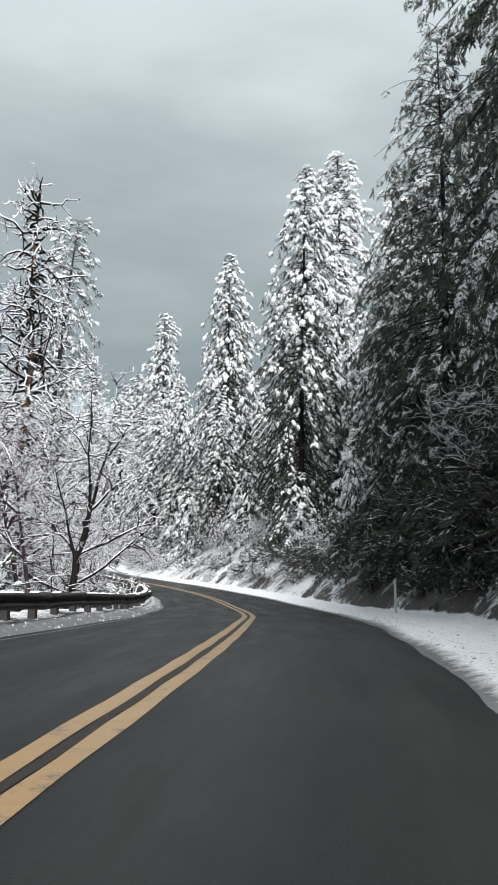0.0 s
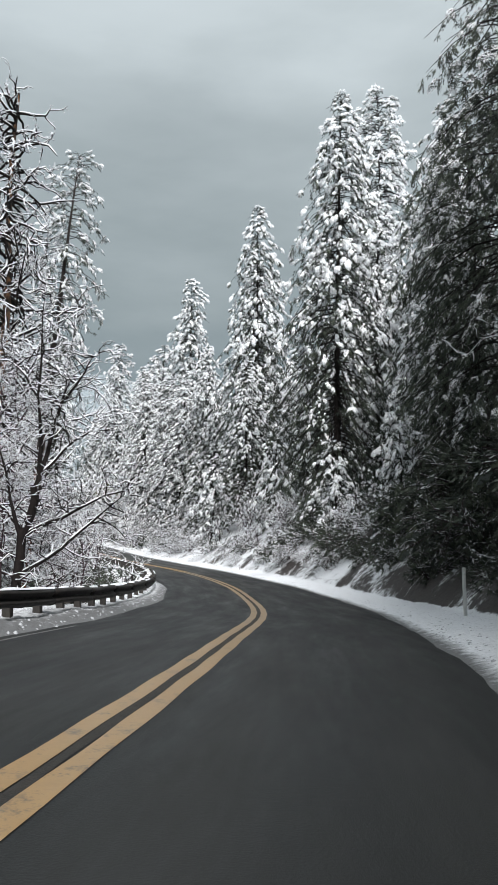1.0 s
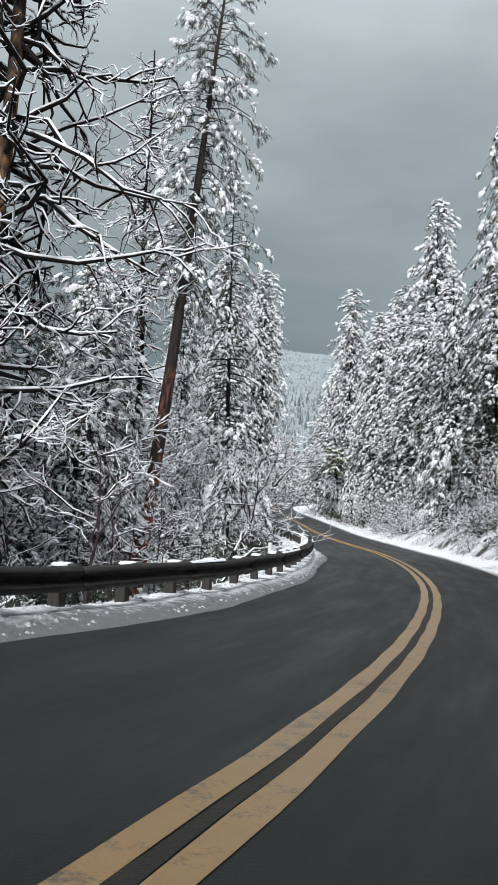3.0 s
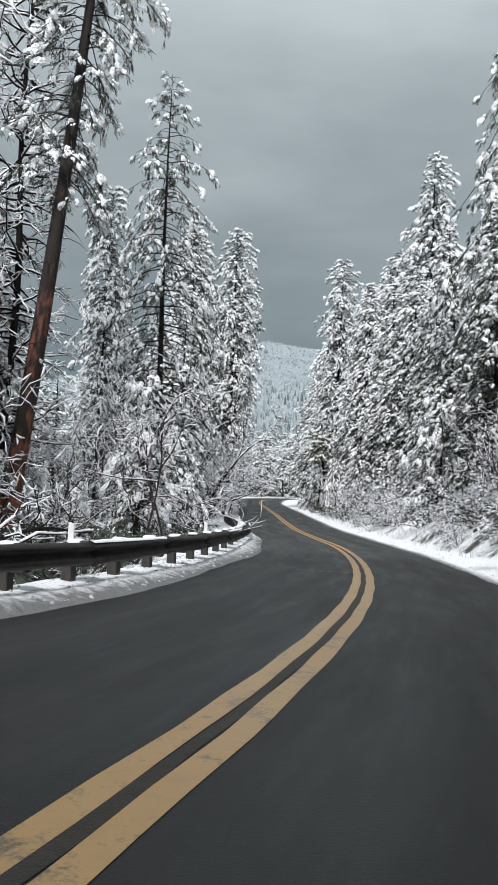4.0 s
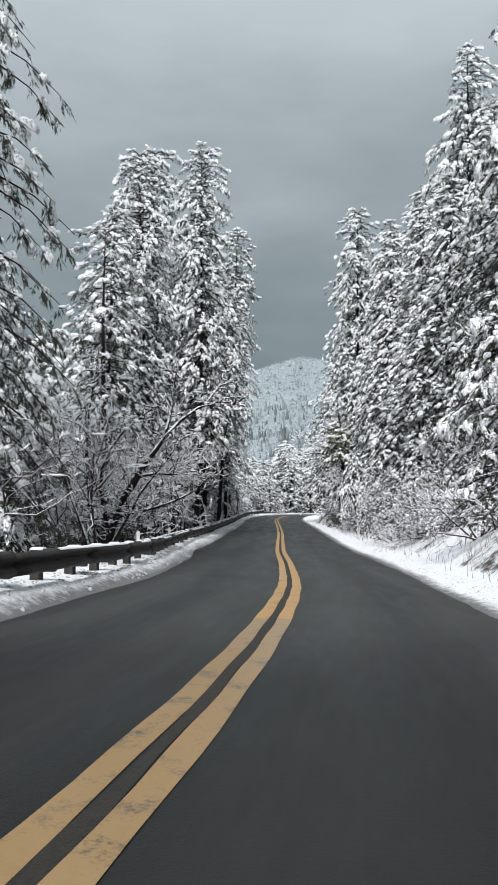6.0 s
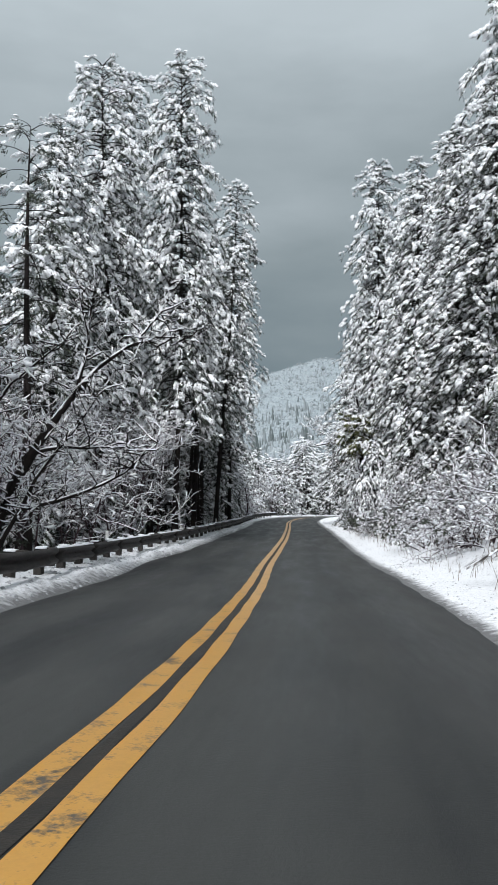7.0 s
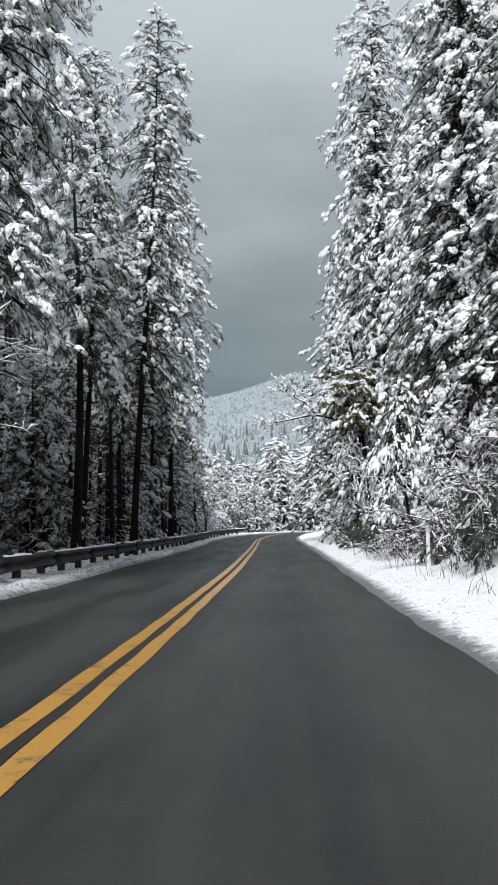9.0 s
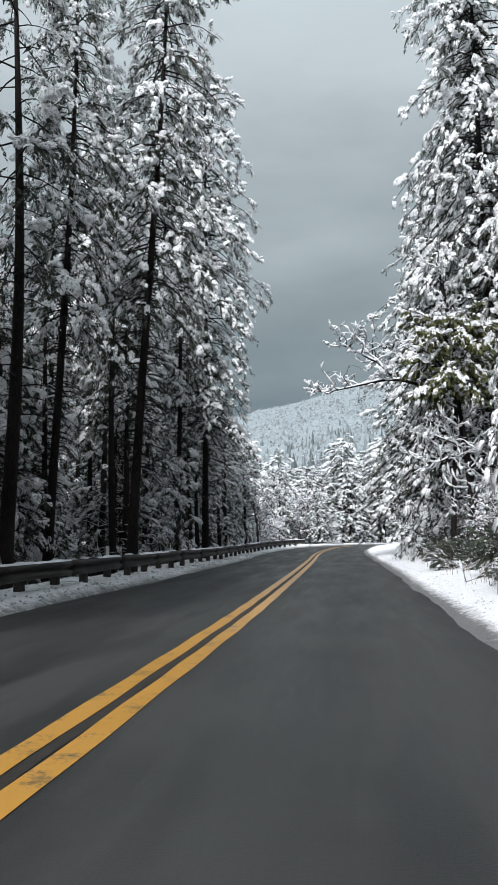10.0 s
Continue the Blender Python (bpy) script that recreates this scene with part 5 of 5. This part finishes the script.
def rock(seed, s, off, size):
    """A weathered boulder of the cut bank with snow on its ledges."""
    r = np.random.default_rng(seed)
    bm = bmesh.new()
    bmesh.ops.create_icosphere(bm, subdivisions=3, radius=1.0)
    cuts = unit(r.normal(size=(9, 3)))
    for vert in bm.verts:
        p = np.array(vert.co)
        for c in cuts:
            over = max(0.0, float(p @ c) - 0.62)
            p = p - c * over * 0.85
        vert.co = p * np.array(size) * (1 + 0.05 * math.sin(7 * p[0] + seed) * math.sin(6 * p[2]))
    snow = [f.index for f in bm.faces if f.normal.z > 0.62 and f.calc_center_median().z > 0.2 * size[2]]
    me = bpy.data.meshes.new("rock")
    bm.to_mesh(me)
    bm.free()
    me.materials.append(ROCK)
    me.materials.append(SNOW)
    for i in snow:
        me.polygons[i].material_index = 1
    x, y, z = ground_at(s, off)
    ob = tagged(new("rock", me), "dark wet rock in the cut bank, snow on its ledges", "rock", "rocks in the bank")
    ob.matrix_basis = pose(x, y, z + 0.1 * size[2], r.uniform(-15, 15), r.uniform(-15, 15), r.uniform(0, 360))


for k, (s, off, size) in enumerate(((29, 5.4, (0.8, 1.0, 0.7)), (31.5, 6.3, (1.1, 1.3, 1.2)), (27, 6.6, (1.2, 1.0, 1.1)), (34.5, 5.8, (0.9, 0.9, 0.8)), (24.5, 5.2, (0.9, 1.1, 0.8)), (37, 6.6, (1.0, 1.2, 1.0)))):
    rock(301 + k, s, off, size)


CLOD = varied("grey_slush_clods", (0.24, 0.25, 0.26), (0.50, 0.51, 0.53), 2.0, 0.6, bump=0.3)
STALK = varied("dry_stalks", (0.05, 0.032, 0.02), (0.20, 0.14, 0.085), 5.0, 0.85, bump=0)
verge_litter()

# ---------------------------------------------------------------- guardrail and markers
def box_mesh(name, sx, sy, sz, mat, bevel=0.012):
    bm = bmesh.new()
    bmesh.ops.create_cube(bm, size=1.0, matrix=Matrix.Translation((0, 0, sz / 2)) @ Matrix.Diagonal((sx, sy, sz, 1)))
    bmesh.ops.bevel(bm, geom=list(bm.edges), offset=bevel, segments=1, affect="EDGES")
    me = bpy.data.meshes.new(name)
    bm.to_mesh(me)
    bm.free()
    me.materials.append(mat)
    return me


def guardrail(first, last):
    gap = 1.905
    rail = tagged(new("guardrail"), "dark weathered steel guardrail on wooden posts, capped with snow", "guardrail")
    post = box_mesh("post", 0.16, 0.20, 1.05, POST_WOOD, 0.015)
    block = box_mesh("spacer_block", 0.20, 0.16, 0.36, POST_WOOD, 0.012)
    bm = bmesh.new()
    bmesh.ops.create_uvsphere(bm, u_segments=8, v_segments=4, radius=0.022, matrix=Matrix.Diagonal((1, 1, 0.6, 1)))
    bolt = bpy.data.meshes.new("bolt")
    bm.to_mesh(bolt)
    bm.free()
    bolt.materials.append(RAIL_STEEL)
    r = np.random.default_rng(9)
    caps = []
    for k in range(3):
        ang = np.linspace(0, 2 * np.pi, 12, endpoint=False)
        rad = 1 + r.uniform(-0.15, 0.15, 12)
        ring = np.stack([np.cos(ang) * 0.12 * rad, np.sin(ang) * 0.17 * rad, 0 * ang], 1)
        v = np.concatenate([ring, ring * [1.02, 1.02, 1] + [0, 0, 0.022], ring * [0.75, 0.8, 1] + [0, 0, 0.045], [[0, 0, 0.052]]])
        j = np.arange(12)
        j2 = (j + 1) % 12
        f = np.concatenate([np.stack([a + j, a + j2, a + 12 + j2], 1) for a in (0, 12)] + [np.stack([a + j, a + 12 + j2, a + 12 + j], 1) for a in (0, 12)] + [np.stack([24 + j, 24 + j2, 36 + 0 * j], 1)])
        caps.append(stack(v, f, "snow_cap", [SNOW]))
    shape = np.array([(0.0, -0.155), (0.03, -0.150), (0.075, -0.105), (0.08, -0.075), (0.02, -0.035), (0.0, 0.0), (0.02, 0.035), (0.08, 0.075), (0.075, 0.105), (0.03, 0.150), (0.0, 0.155)])
    s, n = first, 0
    while s < last:
        off = float(rail_off(s))
        x, y, z = (float(c) for c in spot(s, off - 0.30))
        m = pose(x, y, z - 0.36, 0, 0, math.degrees(heading(s)) + r.uniform(-2, 2))
        stake = part("post", post, rail)
        stake.matrix_basis = m
        cap = part("snow_cap", caps[n % 3], stake, "cushion of snow on a post")
        cap.matrix_basis = pose(0.05 + r.uniform(-0.02, 0.02), r.uniform(-0.04, 0.04), 1.05, r.uniform(-3, 3), r.uniform(-3, 3), r.uniform(-8, 8))
        x2, y2, z2 = (float(c) for c in spot(s, off - 0.10))
        spacer = part("spacer_block", block, rail)
        spacer.matrix_basis = pose(x2, y2, z2 + 0.36, 0, 0, math.degrees(heading(s)))
        part("bolt", bolt, spacer).matrix_basis = pose(0.112, 0, 0.19, 0, 90, 0)
        if n % 2 == 0:
            q = np.linspace(s, s + 2 * gap + 0.03, 7)
            v = spot(q[:, None] + 0 * shape[None, :, 0], rail_off(q)[:, None] + shape[None, :, 0], 0.55 + shape[None, :, 1] + 0.012 * np.sin(q[:, None]))
            me = stack(v.reshape(-1, 3), lattice(7, len(shape)), "rail_beam", [RAIL_STEEL])
            o = part("rail_beam", me, rail)
            o.modifiers.new("thickness", "SOLIDIFY").thickness = 0.006
            # a thin line of snow on the upper fold
            w = 0.028 + 0.012 * np.sin(q * 5.1)
            up = 0.708
            strip = np.stack([spot(q, rail_off(q) - 0.02, up), spot(q, rail_off(q) + 0.0, up + w), spot(q, rail_off(q) + 0.045, up + 0.6 * w), spot(q, rail_off(q) + 0.06, up - 0.012)], 1)
            for a, b in ((0, 4), (3, 7)):
                if r.uniform() < (0.35 if s < 62 else 0.6):
                    part("snow_strip", stack(strip[a:b].reshape(-1, 3), lattice(b - a, 4), "snow_strip", [SNOW]), rail)
        s += gap
        n += 1
    return rail


guardrail(6.0, 172.0)


def marker_post(s, off, tall, label):
    x, y, z = ground_at(s, off)
    top = tagged(new("marker_post"), label, "road marker")
    bm = bmesh.new()
    bmesh.ops.create_cone(bm, cap_ends=True, segments=10, radius1=0.045, radius2=0.042, depth=tall, matrix=Matrix.Translation((0, 0, tall / 2)) @ Matrix.Diagonal((1, 0.45, 1, 1)))
    bmesh.ops.bevel(bm, geom=[e for e in bm.edges if abs(e.verts[0].co.z - e.verts[1].co.z) < 1e-4], offset=0.008, segments=2, affect="EDGES")
    me = bpy.data.meshes.new("pole")
    bm.to_mesh(me)
    bm.free()
    me.materials.append(WHITE_PLASTIC)
    part("pole", me, top)
    band = box_mesh("reflector", 0.07, 0.012, 0.09, WHITE_PLASTIC, 0.004)
    part("reflector", band, top, "pale reflector plate").location = (0, -0.028, tall - 0.16)
    top.matrix_basis = pose(x, y, z - 0.1, random.uniform(-2, 2), random.uniform(-2, 2), math.degrees(heading(s)))


marker_post(26.5, 3.2, 1.15, "slim white roadside marker post in the snow")
marker_post(107.0, 3.0, 1.0, "slim white roadside marker post in the snow")


def delineator(s):
    x, y, z = (float(c) for c in spot(s, rail_off(s) - 0.30, 0.62))
    ob = tagged(new("delineator", box_mesh("delineator", 0.09, 0.02, 0.34, WHITE_PLASTIC, 0.006)), "small white reflector plate on a guardrail post", "road marker", "plates on the guardrail")
    ob.matrix_basis = pose(x, y, z, 0, 0, math.degrees(heading(s)))


for k in (22, 27, 32, 38, 44, 52, 60):
    delineator(6.0 + 1.905 * k)
